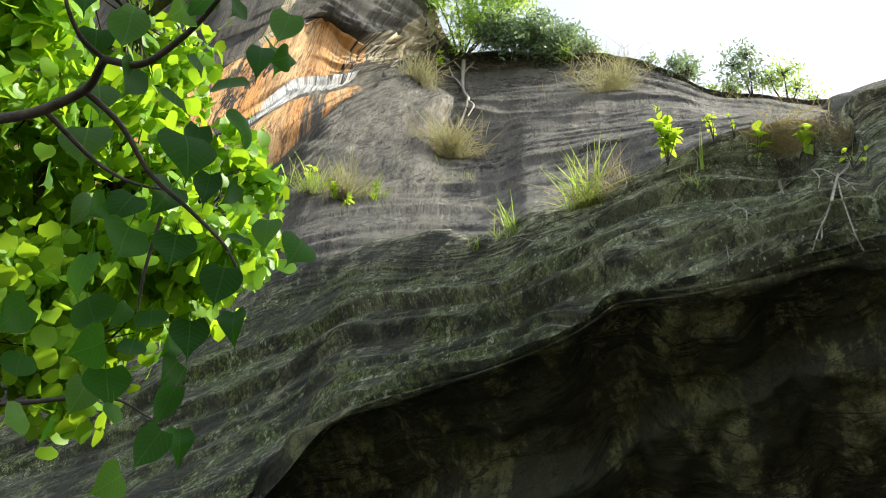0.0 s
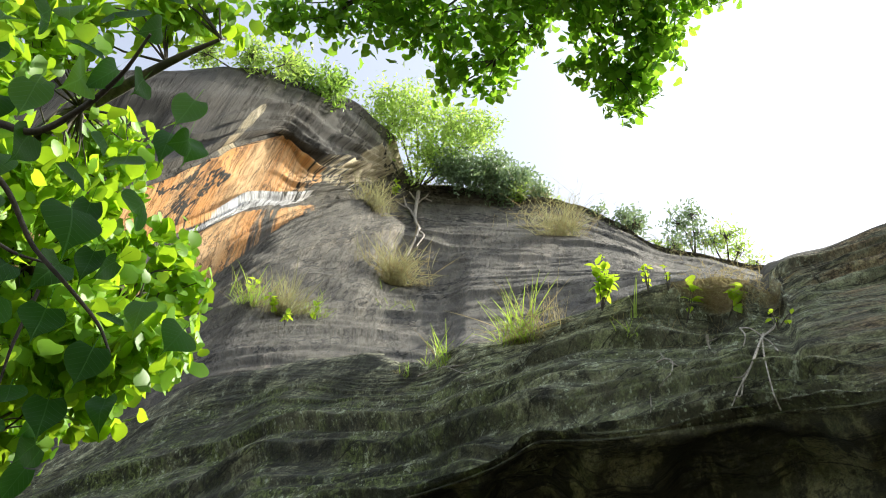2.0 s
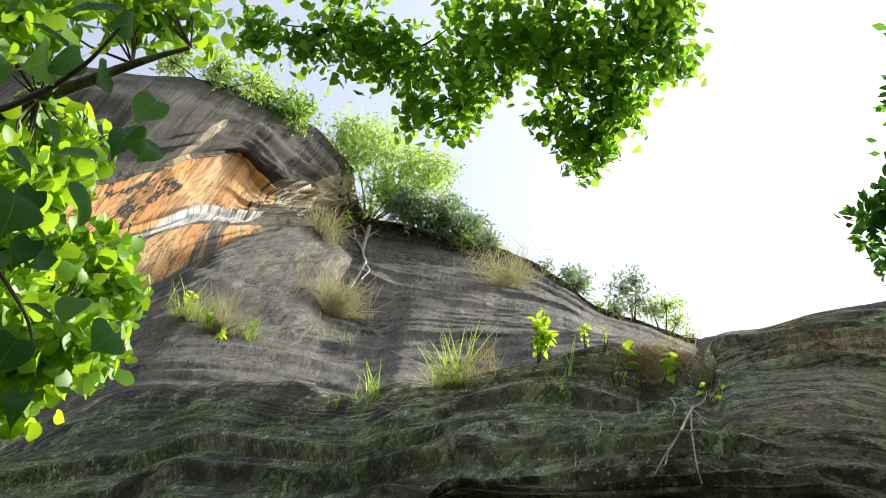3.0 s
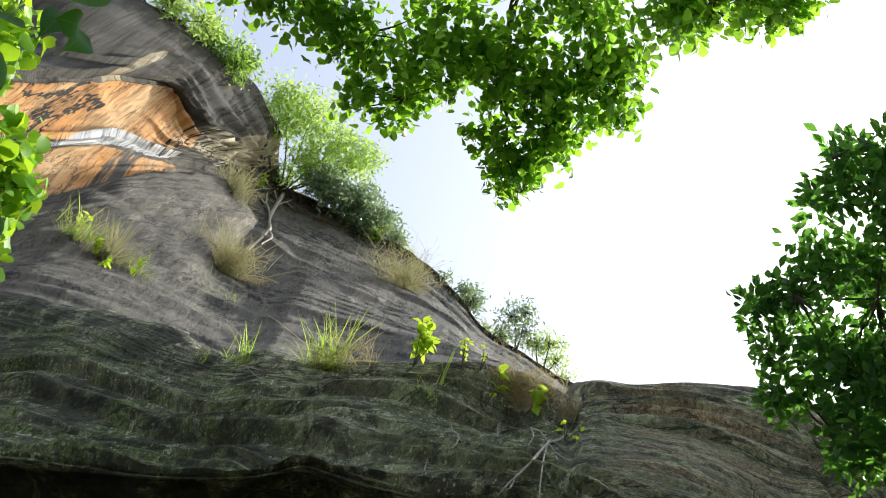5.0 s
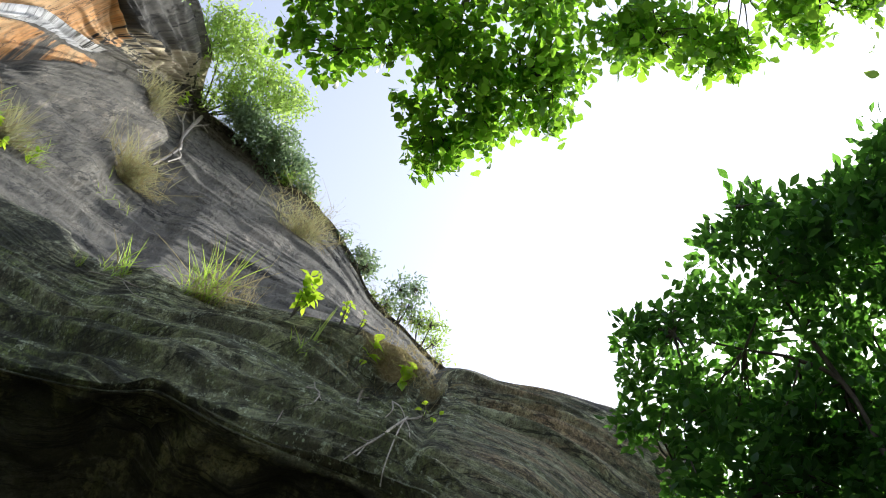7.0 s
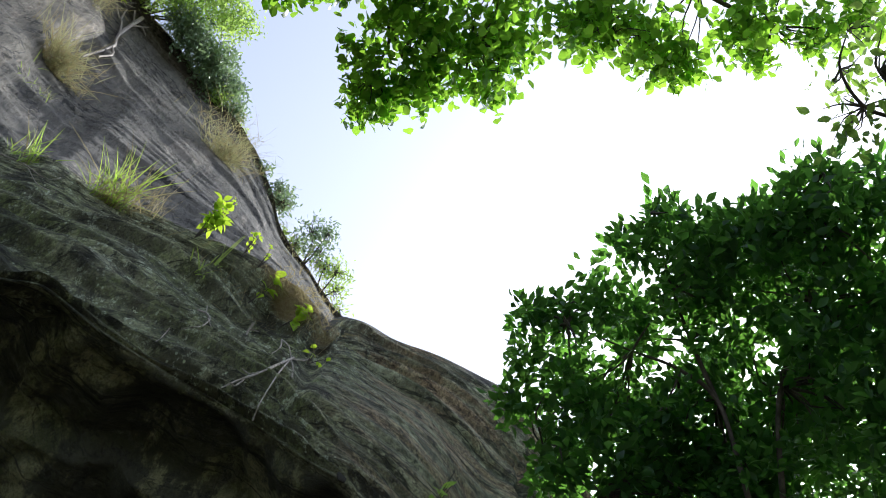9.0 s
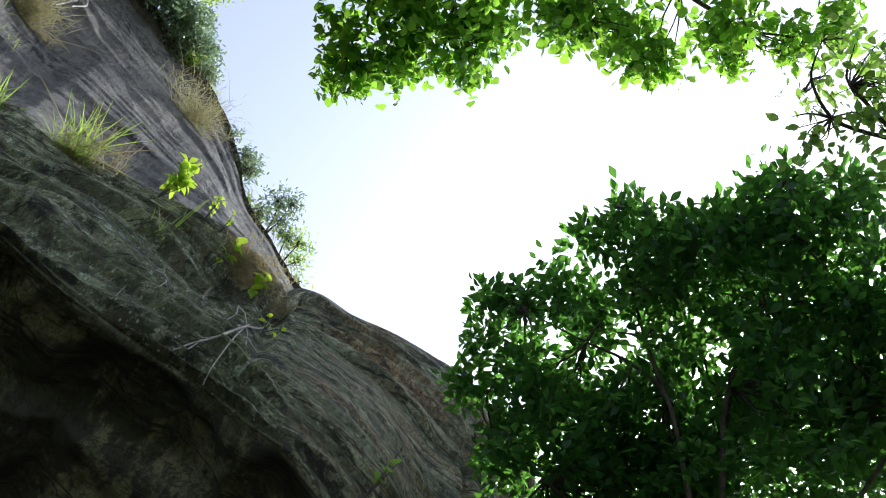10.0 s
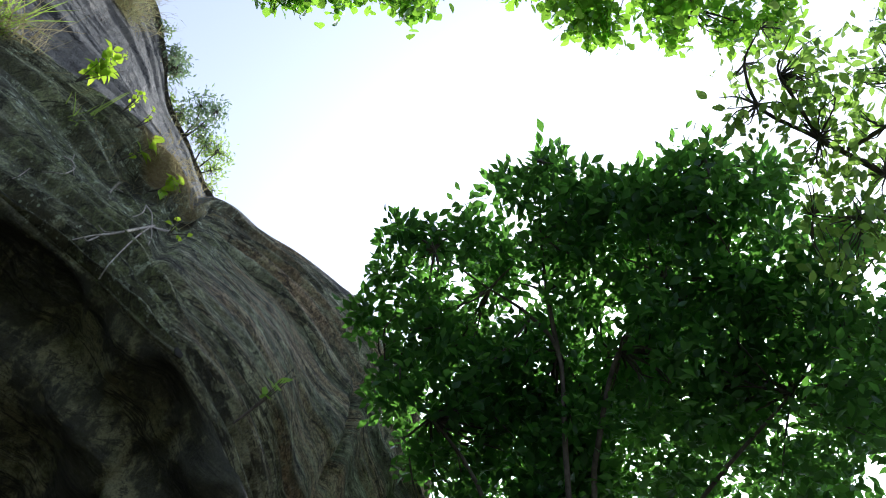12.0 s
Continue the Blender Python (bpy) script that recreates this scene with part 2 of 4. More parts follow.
    col = net.blend(net.between(mid, 0.43, 0.55, 0.7, 0), col, (0.13, 0.12, 0.095))
    col = net.blend(net.between(big, 0.46, 0.56, 0, 0.5), col, (0.13, 0.12, 0.095))
    col = net.blend(net.between(net.noise(plain, 0.33, 8, 0.75), 0.55, 0.62, 0, 0.5), col, (0.46, 0.39, 0.295))
    flake = net.between(net.noise(bed((0.22, 0.7)), 1.0, 10, 0.66), 0.495, 0.52)
    chip = net.between(net.noise(bed((0.9, 2.2)), 1.0, 8, 0.7), 0.49, 0.525)
    pits = net.between(net.noise(plain, 2.2, 9, 0.8), 0.56, 0.595)
    col = net.blend(net.sum("MULTIPLY", flake, 0.5), col, (0.15, 0.137, 0.105))
    col = net.blend(net.sum("MULTIPLY", chip, 0.4), col, (0.09, 0.082, 0.062))
    col = net.blend(net.between(thin, 0.40, 0.50, 0.4, 0), col, (0.08, 0.073, 0.058))
    streak = net.noise(bed((0.9, 0.35)), 1.0, 8, 0.66)
    col = net.blend(net.between(streak, 0.49, 0.56, 0, 0.6), col, (0.075, 0.068, 0.053))
    cap = net.value("cap")
    col = net.blend(net.sum("MULTIPLY", cap, net.between(mid, 0.40, 0.62, 0.95, 0.45)), col, (0.05, 0.046, 0.038))
    khaki = net.between(net.sum("ADD", net.value("khaki"), net.sum("MULTIPLY", net.sum("SUBTRACT", rag, 0.5), 1.4)), 0.48, 0.6)
    col = net.blend(khaki, col, net.blend(net.between(mottle, 0.4, 0.6), (0.34, 0.28, 0.17), (0.64, 0.56, 0.38)))
    ochre = net.between(net.sum("ADD", net.value("ochre"), net.sum("MULTIPLY", net.sum("SUBTRACT", rag, 0.5), 1.5)), 0.44, 0.54)
    tone = net.blend(net.between(net.noise(plain, 0.6, 9, 0.7), 0.38, 0.62), (0.74, 0.35, 0.105), (0.72, 0.46, 0.22))
    tone = net.blend(net.between(mottle, 0.36, 0.46, 0.6, 0), tone, (0.30, 0.14, 0.06))
    col = net.blend(ochre, col, tone)
    lime = net.between(net.sum("ADD", net.value("lime"), net.sum("MULTIPLY", net.sum("SUBTRACT", rag, 0.5), 1.3)), 0.5, 0.58)
    col = net.blend(lime, col, net.blend(net.between(mottle, 0.35, 0.6), (0.40, 0.39, 0.37), (0.80, 0.79, 0.77)))
    col = net.blend(cracks, col, (0.03, 0.028, 0.022))
    col = net.blend(net.sum("MULTIPLY", pits, 0.6), col, net.blend(0.75, col, (0.03, 0.027, 0.02)))
    col = net.blend(net.between(fine, 0.48, 0.64, 0, 0.55), col, net.blend(0.6, col, (0.03, 0.028, 0.022)))
    l.new(col, p.inputs["Base Color"])
    nb = net.bump(mottle, 0.4, 0.15)
    nb = net.bump(mid, 0.3, 0.2, nb)
    nb = net.bump(thin, 0.4, 0.08, nb)
    nb = net.bump(flake, 0.7, -0.12, nb)
    nb = net.bump(chip, 0.7, -0.08, nb)
    nb = net.bump(pits, 0.8, -0.12, nb)
    l.new(net.bump(fine, 0.8, 0.07, nb), p.inputs["Normal"])
    return m


def soil_material():
    m, n, l, p = material("leaf_littered_soil", 0.95)
    net = Net(m)
    a, c = net.noise(net.coords(), 0.6, 6), net.noise(net.coords(), 14, 6, 0.7)
    # dark colours stand in for tree shade on this unseen ground
    col = net.blend(net.between(a, 0.4, 0.6), (0.045, 0.038, 0.024), (0.03, 0.036, 0.016))
    l.new(net.blend(net.between(c, 0.4, 0.7), col, (0.075, 0.058, 0.034)), p.inputs["Base Color"])
    l.new(net.bump(c, 0.7, 0.05), p.inputs["Normal"])
    return m


ROCK, CLIFF, SOIL = rock_near_material(), rock_far_material(), soil_material()
BARK = bark_material("grey_brown_bark", (0.045, 0.038, 0.03), (0.13, 0.11, 0.085))
DRY = bark_material("bleached_wood", (0.22, 0.19, 0.15), (0.55, 0.50, 0.43), 30)
# close leaves of the fig: the shade they hang in is put into the colour
HEART_SHADED = leaf_material("shaded_heart_leaf", (0.016, 0.07, 0.005), (0.012, 0.05, 0.004), (0.16, 0.50, 0.01), 0.28, 0.5, 0.6, 0.07)
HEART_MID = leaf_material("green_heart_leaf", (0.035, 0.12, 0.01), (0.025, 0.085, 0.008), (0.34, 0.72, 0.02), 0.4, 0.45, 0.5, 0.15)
veined(HEART_SHADED, (0.06, 0.15, 0.03))
veined(HEART_MID, (0.12, 0.25, 0.05))
CANOPY_LEAF = leaf_material("canopy_leaf", (0.10, 0.25, 0.03), (0.06, 0.17, 0.022), (0.48, 0.86, 0.06), 0.54, 0.42, 0.5, 0.25)
# the same leaf for the curtain, sunlight put into a brighter colour
HEART_SUNLIT = leaf_material("sunlit_heart_leaf", (0.27, 0.50, 0.03), (0.12, 0.30, 0.02), (0.62, 0.92, 0.04), 0.45, 0.45, 0.6, 0.25)
BROAD = leaf_material("leathery_leaf", (0.028, 0.088, 0.03), (0.02, 0.062, 0.024), (0.26, 0.60, 0.07), 0.45, 0.35, 0.6, 0.35)
PALE = leaf_material("pale_leaf", (0.08, 0.18, 0.035), (0.05, 0.13, 0.03), (0.44, 0.68, 0.10), 0.55, 0.4)
LIME = leaf_material("lime_green_leaf", (0.30, 0.52, 0.03), (0.20, 0.42, 0.03), (0.72, 0.95, 0.06), 0.5, 0.35)
FEATHER = leaf_material("feathery_leaf", (0.28, 0.44, 0.08), (0.18, 0.33, 0.06), (0.66, 0.88, 0.18), 0.5, 0.5)
# lightened: the haze over the far crest is put into the leaf colour
OLIVE = leaf_material("blue_green_leaf", (0.20, 0.28, 0.17), (0.13, 0.20, 0.12), (0.40, 0.55, 0.24), 0.35, 0.4)
BLADE = leaf_material("grass_blade", (0.24, 0.40, 0.05), (0.36, 0.44, 0.10), (0.6, 0.82, 0.12), 0.45, 0.45)
WITHERED = leaf_material("withered_grass", (0.50, 0.48, 0.27), (0.36, 0.35, 0.18), (0.5, 0.5, 0.24), 0.35, 0.6)
STRAW = leaf_material("dry_grass", (0.42, 0.36, 0.20), (0.30, 0.24, 0.12), (0.5, 0.42, 0.2), 0.35, 0.6)


# ---- the rock: bearing, elevation and distance of its three leading edges ----
LIP = [(-80, 8, 14), (-60, 20, 12), (-50, 27, 10.6), (-42, 31.5, 9.5), (-34, 36.2, 8.6), (-30.1, 41.3, 8.1), (-24.4, 43.6, 7.6),
       (-16.3, 46.0, 7.2), (-11.3, 47.5, 7.0), (-6.5, 49.0, 6.9), (-1, 48.9, 6.9), (4, 49.0, 6.9), (9, 48.9, 6.8), (14, 48.6, 6.6),
       (19.3, 47.7, 6.3), (22.2, 47.2, 6.2), (27, 45, 6.2), (32, 41, 6.5), (38, 33, 7.4), (46, 22, 8.8), (64, 10, 11)]
LEDGE = [(-80, 12, 25), (-60, 28, 22), (-50, 37, 19.5), (-44.2, 41.7, 18), (-40.7, 45.4, 17.2), (-36.3, 49, 16.4), (-28.4, 51.4, 14.6),
         (-20.4, 52.7, 12.4), (-17.2, 53.2, 11.6), (-14.2, 54.4, 11.2), (-10.3, 54.9, 11.2), (-3.5, 56.1, 11.2), (2.5, 56.9, 11.1),
         (5.5, 57.1, 10.9), (10, 56.9, 10.4), (14.2, 56.1, 10.0), (16.1, 55.1, 9.9), (17.2, 56.3, 10.3), (19, 56.5, 10.7), (22.3, 56.15, 11.1),
         (26.8, 55.9, 11.4), (31.5, 55.1, 11.4), (36.6, 53.4, 11.1), (40, 51.3, 10.7), (42.3, 49.4, 10.4), (43.9, 45, 10.2), (46.5, 36, 11), (64, 16, 13)]
CREST = [(-80, 44, 36), (-66.5, 57, 37), (-60.8, 60.2, 38), (-54.6, 63, 39.5), (-50.6, 64.7, 41), (-44.8, 65.8, 42.5), (-35.4, 66.45, 45.5),
         (-28, 65.5, 48), (-24.3, 64, 49), (-22.3, 63.3, 49.5), (-17, 63.45, 49.5), (-7, 63.05, 49), (-2, 62.35, 48.5), (2.9, 60.95, 48),
         (6.4, 59.4, 47), (10.9, 58.2, 47), (14.8, 56.8, 47), (17, 56.2, 47), (19.5, 54.6, 48), (25, 50, 48), (40, 42, 48), (64, 14, 48)]


def edge(knots, az):
    a, e, d = np.array(knots, float).T
    return smooth_curve(a, e, az), smooth_curve(a, d, az)


def hump(az, el, a, e, wa, we):
    return np.exp(-(((az - a) / wa) ** 2) - ((el - e) / we) ** 2)


def loft(rows, fine):
    """Rows of points, bottom to top, drawn out to smooth rows: fine[i] strips between row i and the next."""
    out, par = [], []
    for i, k in enumerate(fine):
        p0, p1, p2, p3 = (rows[min(max(j, 0), len(rows) - 1)] for j in (i - 1, i, i + 1, i + 2))
        c1, c2 = np.linalg.norm(p2 - p1, axis=-1, keepdims=True), 0
        m1, m2 = (p2 - p0) / 2, (p3 - p1) / 2
        for m in (m1, m2):
            size = np.linalg.norm(m, axis=-1, keepdims=True) + 1e-9
            m *= np.minimum(1, 1.1 * c1 / size)
        for s in np.arange(k) / k:
            out.append((2 * s**3 - 3 * s**2 + 1) * p1 + (s**3 - 2 * s**2 + s) * m1 + (3 * s**2 - 2 * s**3) * p2 + (s**3 - s**2) * m2)
            par.append(i + s)
    out.append(rows[len(fine)])
    par.append(len(fine))
    return np.array(out), np.array(par)


def strata(q, along, seed, lens=0.0, lift=0.2):
    """Beds of rock, one to each whole number of q: each juts out at its foot, slopes back to its top and thins out along its length."""
    k = np.floor(q).astype(np.int64)
    f = q - k
    thick = 0.55 + 0.45 * hashed(k, k * 0, k * 0, seed)
    run = step(lens - 0.7, lens + 0.5, grain(np.stack([along, k * 3.7, 0 * along], -1), seed + 1))
    foot = step(0, lift, f)
    return thick * run * foot * (1 - f) ** 1.4


def sheet_faces(nr, nc):
    i = np.arange(nr * nc).reshape(nr, nc)
    return np.stack([i[:-1, :-1], i[:-1, 1:], i[1:, 1:], i[1:, :-1]], -1).reshape(-1, 4)


def normals_of(g):
    n = np.cross(np.gradient(g, axis=1), np.gradient(g, axis=0))
    return n / (np.linalg.norm(n, axis=-1, keepdims=True) + 1e-9)


def bearings_of(g):
    q = g - np.array(EYE)
    d = np.linalg.norm(q, axis=-1)
    return np.degrees(np.arctan2(q[..., 0], q[..., 1])), np.degrees(np.arcsin(np.clip(q[..., 2] / d, -1, 1))), d


# the overhang with its cave, from the ground to behind the ledge
az = np.concatenate([np.linspace(-80, -46, 90, endpoint=False), np.linspace(-46, 46, 800, endpoint=False), np.linspace(46, 64, 40)])
le, ld = edge(LIP, az)
ee, ed = edge(LEDGE, az)
lip, ledge = sight(az, le, ld), sight(az, ee, ed)
out_way = np.stack([np.sin(np.radians(az)), np.cos(np.radians(az)), 0 * az], -1)
up = np.array([0, 0, 1.0])
flat = lip * [1, 1, 0]
zl = lip[:, 2:3]
deep = (1.1 + 2.1 * step(-40, -24, az) * (1 - step(33, 45, az)))[:, None]
under = (step(-37, -30, az) * (1 - step(23, 30, az)))[:, None]
shelf = (step(-24, -13, az))[:, None]
rows = [flat + out_way * deep * 1.1 + up * -0.4,
        flat + out_way * deep * 1.15 + up * np.maximum(zl * 0.42, 0.6),
        flat + out_way * deep * 1.0 + up * (zl - 0.24 * zl),
        flat + out_way * deep * (0.55 + 0.10 * under) + up * (zl - 0.55 + 0.15 * under),
        flat + out_way * (0.16 + 0.34 * under) + up * (zl - 0.16 + 0.17 * under),
        lip]
for s, lean in ((0.10, 0.10), (0.36, 0.12), (0.68, 0.05), (0.90, 0.0)):
    rows.append(sight(az, le + (ee - le) * s, ld + (ed - ld) * s**1.25 - lean))
rows.append(ledge)
rows.append(sight(az, ee - 0.5 * shelf[:, 0] + 0.5 * (1 - shelf[:, 0]), ed * 1.06))
rows.append(sight(az, ee - 2.4 * shelf[:, 0] + 0.6 * (1 - shelf[:, 0]), ed * 1.3))
g, par = loft(rows, [6, 14, 26, 34, 14, 24, 96, 100, 72, 28, 10, 8])
n = normals_of(g)
n *= np.where((n * (np.array(EYE) - g)).sum(-1, keepdims=True) < 0, -1, 1)
P = par[:, None] + 0 * az[None, :]
A, E, D = bearings_of(g)
A = az[None, :] + 0 * P
face = step(4.95, 5.25, P) * (1 - step(9.6, 10.4, P))
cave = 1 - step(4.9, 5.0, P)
calm = np.clip(np.exp(-((P - 5) / 0.22) ** 2) + np.exp(-((P - 10) / 0.5) ** 2), 0, 1)
far_side = step(17, 24, A)
near_side = 1 - far_side
# the beds run along the lip and fan out towards the hollow end
bed = P + 0.02 * A * step(5.2, 7, P) + 0.07 * layers(g * [0.22, 0.22, 0.22], 2, 8)
off = (0.10 * layers(g * 0.5, 3, 3) * (1 - 0.9 * calm)
       + face * near_side * (0.26 * strata(bed * 1.9, A * 0.06, 31, 0, 0.12) + 0.13 * strata(bed * 4.3 + 0.3, A * 0.08, 35, 0, 0.26) + 0.06 * strata(bed * 8.1, A * 0.12, 39, 0, 0.45) - 0.13) * (1 - 0.7 * calm)
       + 0.030 * layers(g * [1.2, 1.2, 2.6], 2, 21, 0.45) * (1 - 0.5 * far_side) * (1 - 0.6 * np.exp(-((P - 5) / 0.08) ** 2)))
# knobbly weathered lumps low on the face
off = off + 0.06 * face * near_side * step(8.4, 6.2, P) * step(-0.1, 0.5, layers(g * [1.4, 1.4, 2.2], 2, 27, 0.5))
# the cave: a second bed edge sweeps through it, with blunt hanging ribs above
arch = smooth_curve([-80, -40, -22.7, -15.4, -8.6, -5.9, 0.1, 6.8, 13.8, 24, 64], [10, 28, 37.9, 40.1, 41.4, 42.8, 44.1, 45, 44.6, 42, 10], A)
flutes = layers(np.stack([A * 0.14, P * 0.45, 0 * P], -1), 3, 33)
inside = cave * (1 - np.exp(-((P - 4.95) / 0.25) ** 2))
off = off + inside * (0.22 * flutes + 0.28 * np.abs(layers(g * 0.8, 4, 41, 0.5)) + 0.05 * layers(g * 2.4, 4, 44, 0.6) + 0.34 * step(0.25, -0.15, E - arch) - 0.15)
# the dark hollow below the ledge, and its worn notch under the leafy plants
off = off - 0.30 * hump(A, P, -7, 6.4, 5, 0.5) - 0.38 * hump(A, P, 9.5, 9.0, 4.5, 0.7) + 0.16 * hump(A, P, -2, 7.9, 6, 0.8)
# long ribs on the shoulder, which run down with its outline
ribs = 0.16 * strata(bed * 2.6 - 0.045 * (A - 20), A * 0.08 + 3, 63) + 0.09 * strata(bed * 5.3 - 0.07 * (A - 20), A * 0.14, 66, 0, 0.3) + 0.04 * strata(bed * 9.3 - 0.1 * (A - 20), A * 0.2, 69, 0.1, 0.45)
off = off + far_side * step(4.9, 5.6, P) * (1 - step(9.7, 10.2, P)) * (ribs - 0.08)
# worn upright flutes where the shoulder meets the ground
foot = step(33, 37, A) * step(52, 47, E)
off = off + foot * 0.22 * np.abs(grain(np.stack([A * 0.8, E * 0.10, 0 * A], -1), 47))
base = g
g = g + n * off[..., None]
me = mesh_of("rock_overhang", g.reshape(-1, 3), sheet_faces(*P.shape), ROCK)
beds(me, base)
attribute(me, "moss", step(4.9, 5.3, P) * (1 - step(8.8, 10, P)) * (1 - 0.6 * far_side) * (0.55 + 0.5 * step(-6, -18, A) + 0.3 * grain(g * 0.6, 2)) + 0.4 * cave)
attribute(me, "lichen", (step(4.9, 5.2, P)) * (1 - 0.75 * far_side))
# stain low and to the left; painted shade in both hollows and the cave's back
attribute(me, "stain_shade", np.clip(0.10 + 0.75 * step(4, -20, A) + (0.15 + 0.5 * step(-2, -10, A)) * near_side * step(8.0, 6.0, P) * step(4.9, 5.2, P) + 0.9 * hump(A, P, -7, 6.3, 6, 0.55) + 0.9 * hump(A, P, 9.5, 9.0, 4, 0.6) + 0.9 * step(4, 0, P), 0, 1) * (1 - 0.4 * cave))
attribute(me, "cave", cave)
attribute(me, "shoulder", far_side * step(5.2, 7.5, P))
attribute(me, "straw", 0.85 * step(0.0, 0.5, hump(A, P, 12.5, 9.95, 4.2, 0.5) + 0.35 * grain(g * 3, 12) - 0.25))
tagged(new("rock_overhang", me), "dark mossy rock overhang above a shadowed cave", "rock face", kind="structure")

# the cliff that rises behind the ledge
# the pale seam under the orange alcove, the shelf below it and the brow above it
SEAM = [(-80, 36), (-56, 47), (-50, 52), (-46, 55.5), (-43.8, 56.9), (-39.8, 59.5), (-37.1, 60.2), (-33, 61.4), (-29.3, 62.3), (-26, 62.8), (-22.5, 63.0), (40, 64)]
SHELF = [(-80, 30), (-56, 40), (-50, 45.5), (-45, 51), (-40.6, 54.4), (-35.5, 59.0), (-28.3, 61.7), (-23.5, 62.4), (-17, 62.7), (40, 63)]
BROW = [(-80, 8), (-56, 6), (-48, 4.6), (-45, 5.2), (-42, 4.6), (-37, 2.6), (-34, 1.5), (-30, 1.1), (-26, 0.8), (-22, 0.3), (40, 0.3)]
az = np.concatenate([np.linspace(-80, -56, 80, endpoint=False), np.linspace(-56, 22, 760, endpoint=False), np.linspace(22, 40, 40)])
ee, ed = edge(LEDGE, az)
ke, kd = edge(CREST, az)
ke_r = np.where(az > 18.5, np.minimum(ke, ee - 1.5), ke)
shelf = step(-36, -6, az)
dome = step(-22, -29, az)
brink = np.minimum(smooth_curve(*np.array(SHELF).T, az), ke_r - 0.35)
soft = np.convolve(np.pad(brink, 12, mode="edge"), np.hanning(25) / np.hanning(25).sum(), "valid")
brink = np.minimum(soft, ke_r - 0.3)
seam = np.clip(smooth_curve(*np.array(SEAM).T, az), brink + 0.05, ke_r - 0.2)
brow = np.clip(seam + smooth_curve(*np.array(BROW).T, az), seam + 0.04, ke_r - 0.12)
upright = kd * np.cos(np.radians(ke_r))
start_d = ed * (1.03 + 0.28 * shelf)
brink_d = upright / np.cos(np.radians(brink)) - 0.6 * dome
rows = [sight(az, ee - 3.0 * shelf - 1.0, ed * (1.02 + 0.2 * shelf))]
for s in (0.0, 0.25, 0.5, 0.75, 0.92, 1.0):
    rows.append(sight(az, ee + (brink - ee) * s - 0.7 * shelf * (s == 0), start_d + (brink_d - start_d) * s**0.85))
for lo, hi, s, hollow in ((brink, seam, 0.5, 0.3), (brink, seam, 1.0, 0.5), (seam, brow, 0.15, 1.2), (seam, brow, 0.6, 1.0), (seam, brow, 1.0, 0.4), (brow, ke_r, 0.10, -0.5), (brow, ke_r, 0.5, -0.3)):
    el = lo + (hi - lo) * s
    rows.append(sight(az, el, upright / np.cos(np.radians(el)) + hollow * dome * step(-33, -42, az)))
rows.append(sight(az, ke_r, kd))
rows.append(sight(az, ke_r - 0.4, kd + 2.5))
rows.append(sight(az, ke_r - 6, kd + 12))
rows.append(sight(az, np.maximum(ke_r - 40, 2), kd + 22))
g, par = loft(rows, [6, 56, 56, 50, 34, 14, 14, 14, 14, 26, 20, 14, 22, 14, 8, 6, 4])
n = normals_of(g)
n *= np.where((n * (np.array(EYE) - g)).sum(-1, keepdims=True) < 0, -1, 1)
P = par[:, None] + 0 * az[None, :]
A, E, D = bearings_of(g)
band = E - smooth_curve(*np.array(SEAM).T, A)
rise = smooth_curve(*np.array(BROW).T, A)
left = step(-22, -28, A)
calm = np.exp(-((P - 14) / 0.5) ** 2)
upper = step(5.8, 6.2, P) * left
alcove = left * step(0.2, 0.6, band) * step(0.3, -0.3, band - rise) * step(-36, -39, A)
bed = P * 1.3 + 0.03 * A + 0.22 * layers(g * [0.06, 0.06, 0.10], 2, 51)
crown_bed = P + 0.02 * A + 0.18 * layers(g * [0.10, 0.10, 0.2], 2, 53)
off = 0.34 * layers(g * 0.11, 3, 61) * (1 - 0.6 * calm)
off = off + (1 - upper) * (0.26 * strata(bed * 2.1, A * 0.09, 55, 0.3) + 0.20 * strata(bed * 5.3, A * 0.12, 57, 0.25, 0.3) + 0.06 * strata(bed * 10, A * 0.2, 59, 0.2, 0.45) - 0.06) * np.clip((D - 9) / 20, 0.15, 1) * (1 - 0.6 * calm)
off = off + upper * (1 - 0.8 * alcove) * (0.8 * strata(crown_bed * 1.7, A * 0.10, 75) + 0.42 * strata(crown_bed * 3.3, A * 0.12, 77, 0, 0.3) + 0.12 * strata(crown_bed * 6.1, A * 0.2, 79, 0, 0.45) - 0.38) * (1 - 0.7 * calm)
# torn blocks beside the alcove
torn = left * hump(A, E, -31.5, 63.2, 5, 1.1)
off = off + torn * 0.45 * np.abs(layers(np.stack([A * 0.4, E * 1.3, 0 * A], -1), 3, 83, 0.5)) * (1 - calm)
off = off + (0.07 * layers(g * [0.4, 0.4, 0.9], 2, 71, 0.45) + 0.10 * np.abs(layers(g * 0.3, 2, 73, 0.5))) * np.clip((D - 9) / 20, 0.25, 1)
# a blunt rib that runs down from the dead tree
off = off + 0.35 * np.exp(-((A + 25.2 - 0.3 * (E - 59)) / 1.8) ** 2) * step(55.5, 58, E) * step(61.5, 60, E)
base = g
g = g + n * off[..., None]
me = mesh_of("cliff_face", g.reshape(-1, 3), sheet_faces(*P.shape), CLIFF)
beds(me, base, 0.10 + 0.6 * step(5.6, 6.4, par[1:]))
attribute(me, "lime", left * np.exp(-((band - 0.05) / 0.42) ** 2) * step(-47, -44, A) * (1 - step(-29.5, -27.5, A)) * (0.45 + 0.55 * step(-0.3, 0.2, grain(g * 0.22, 5))))
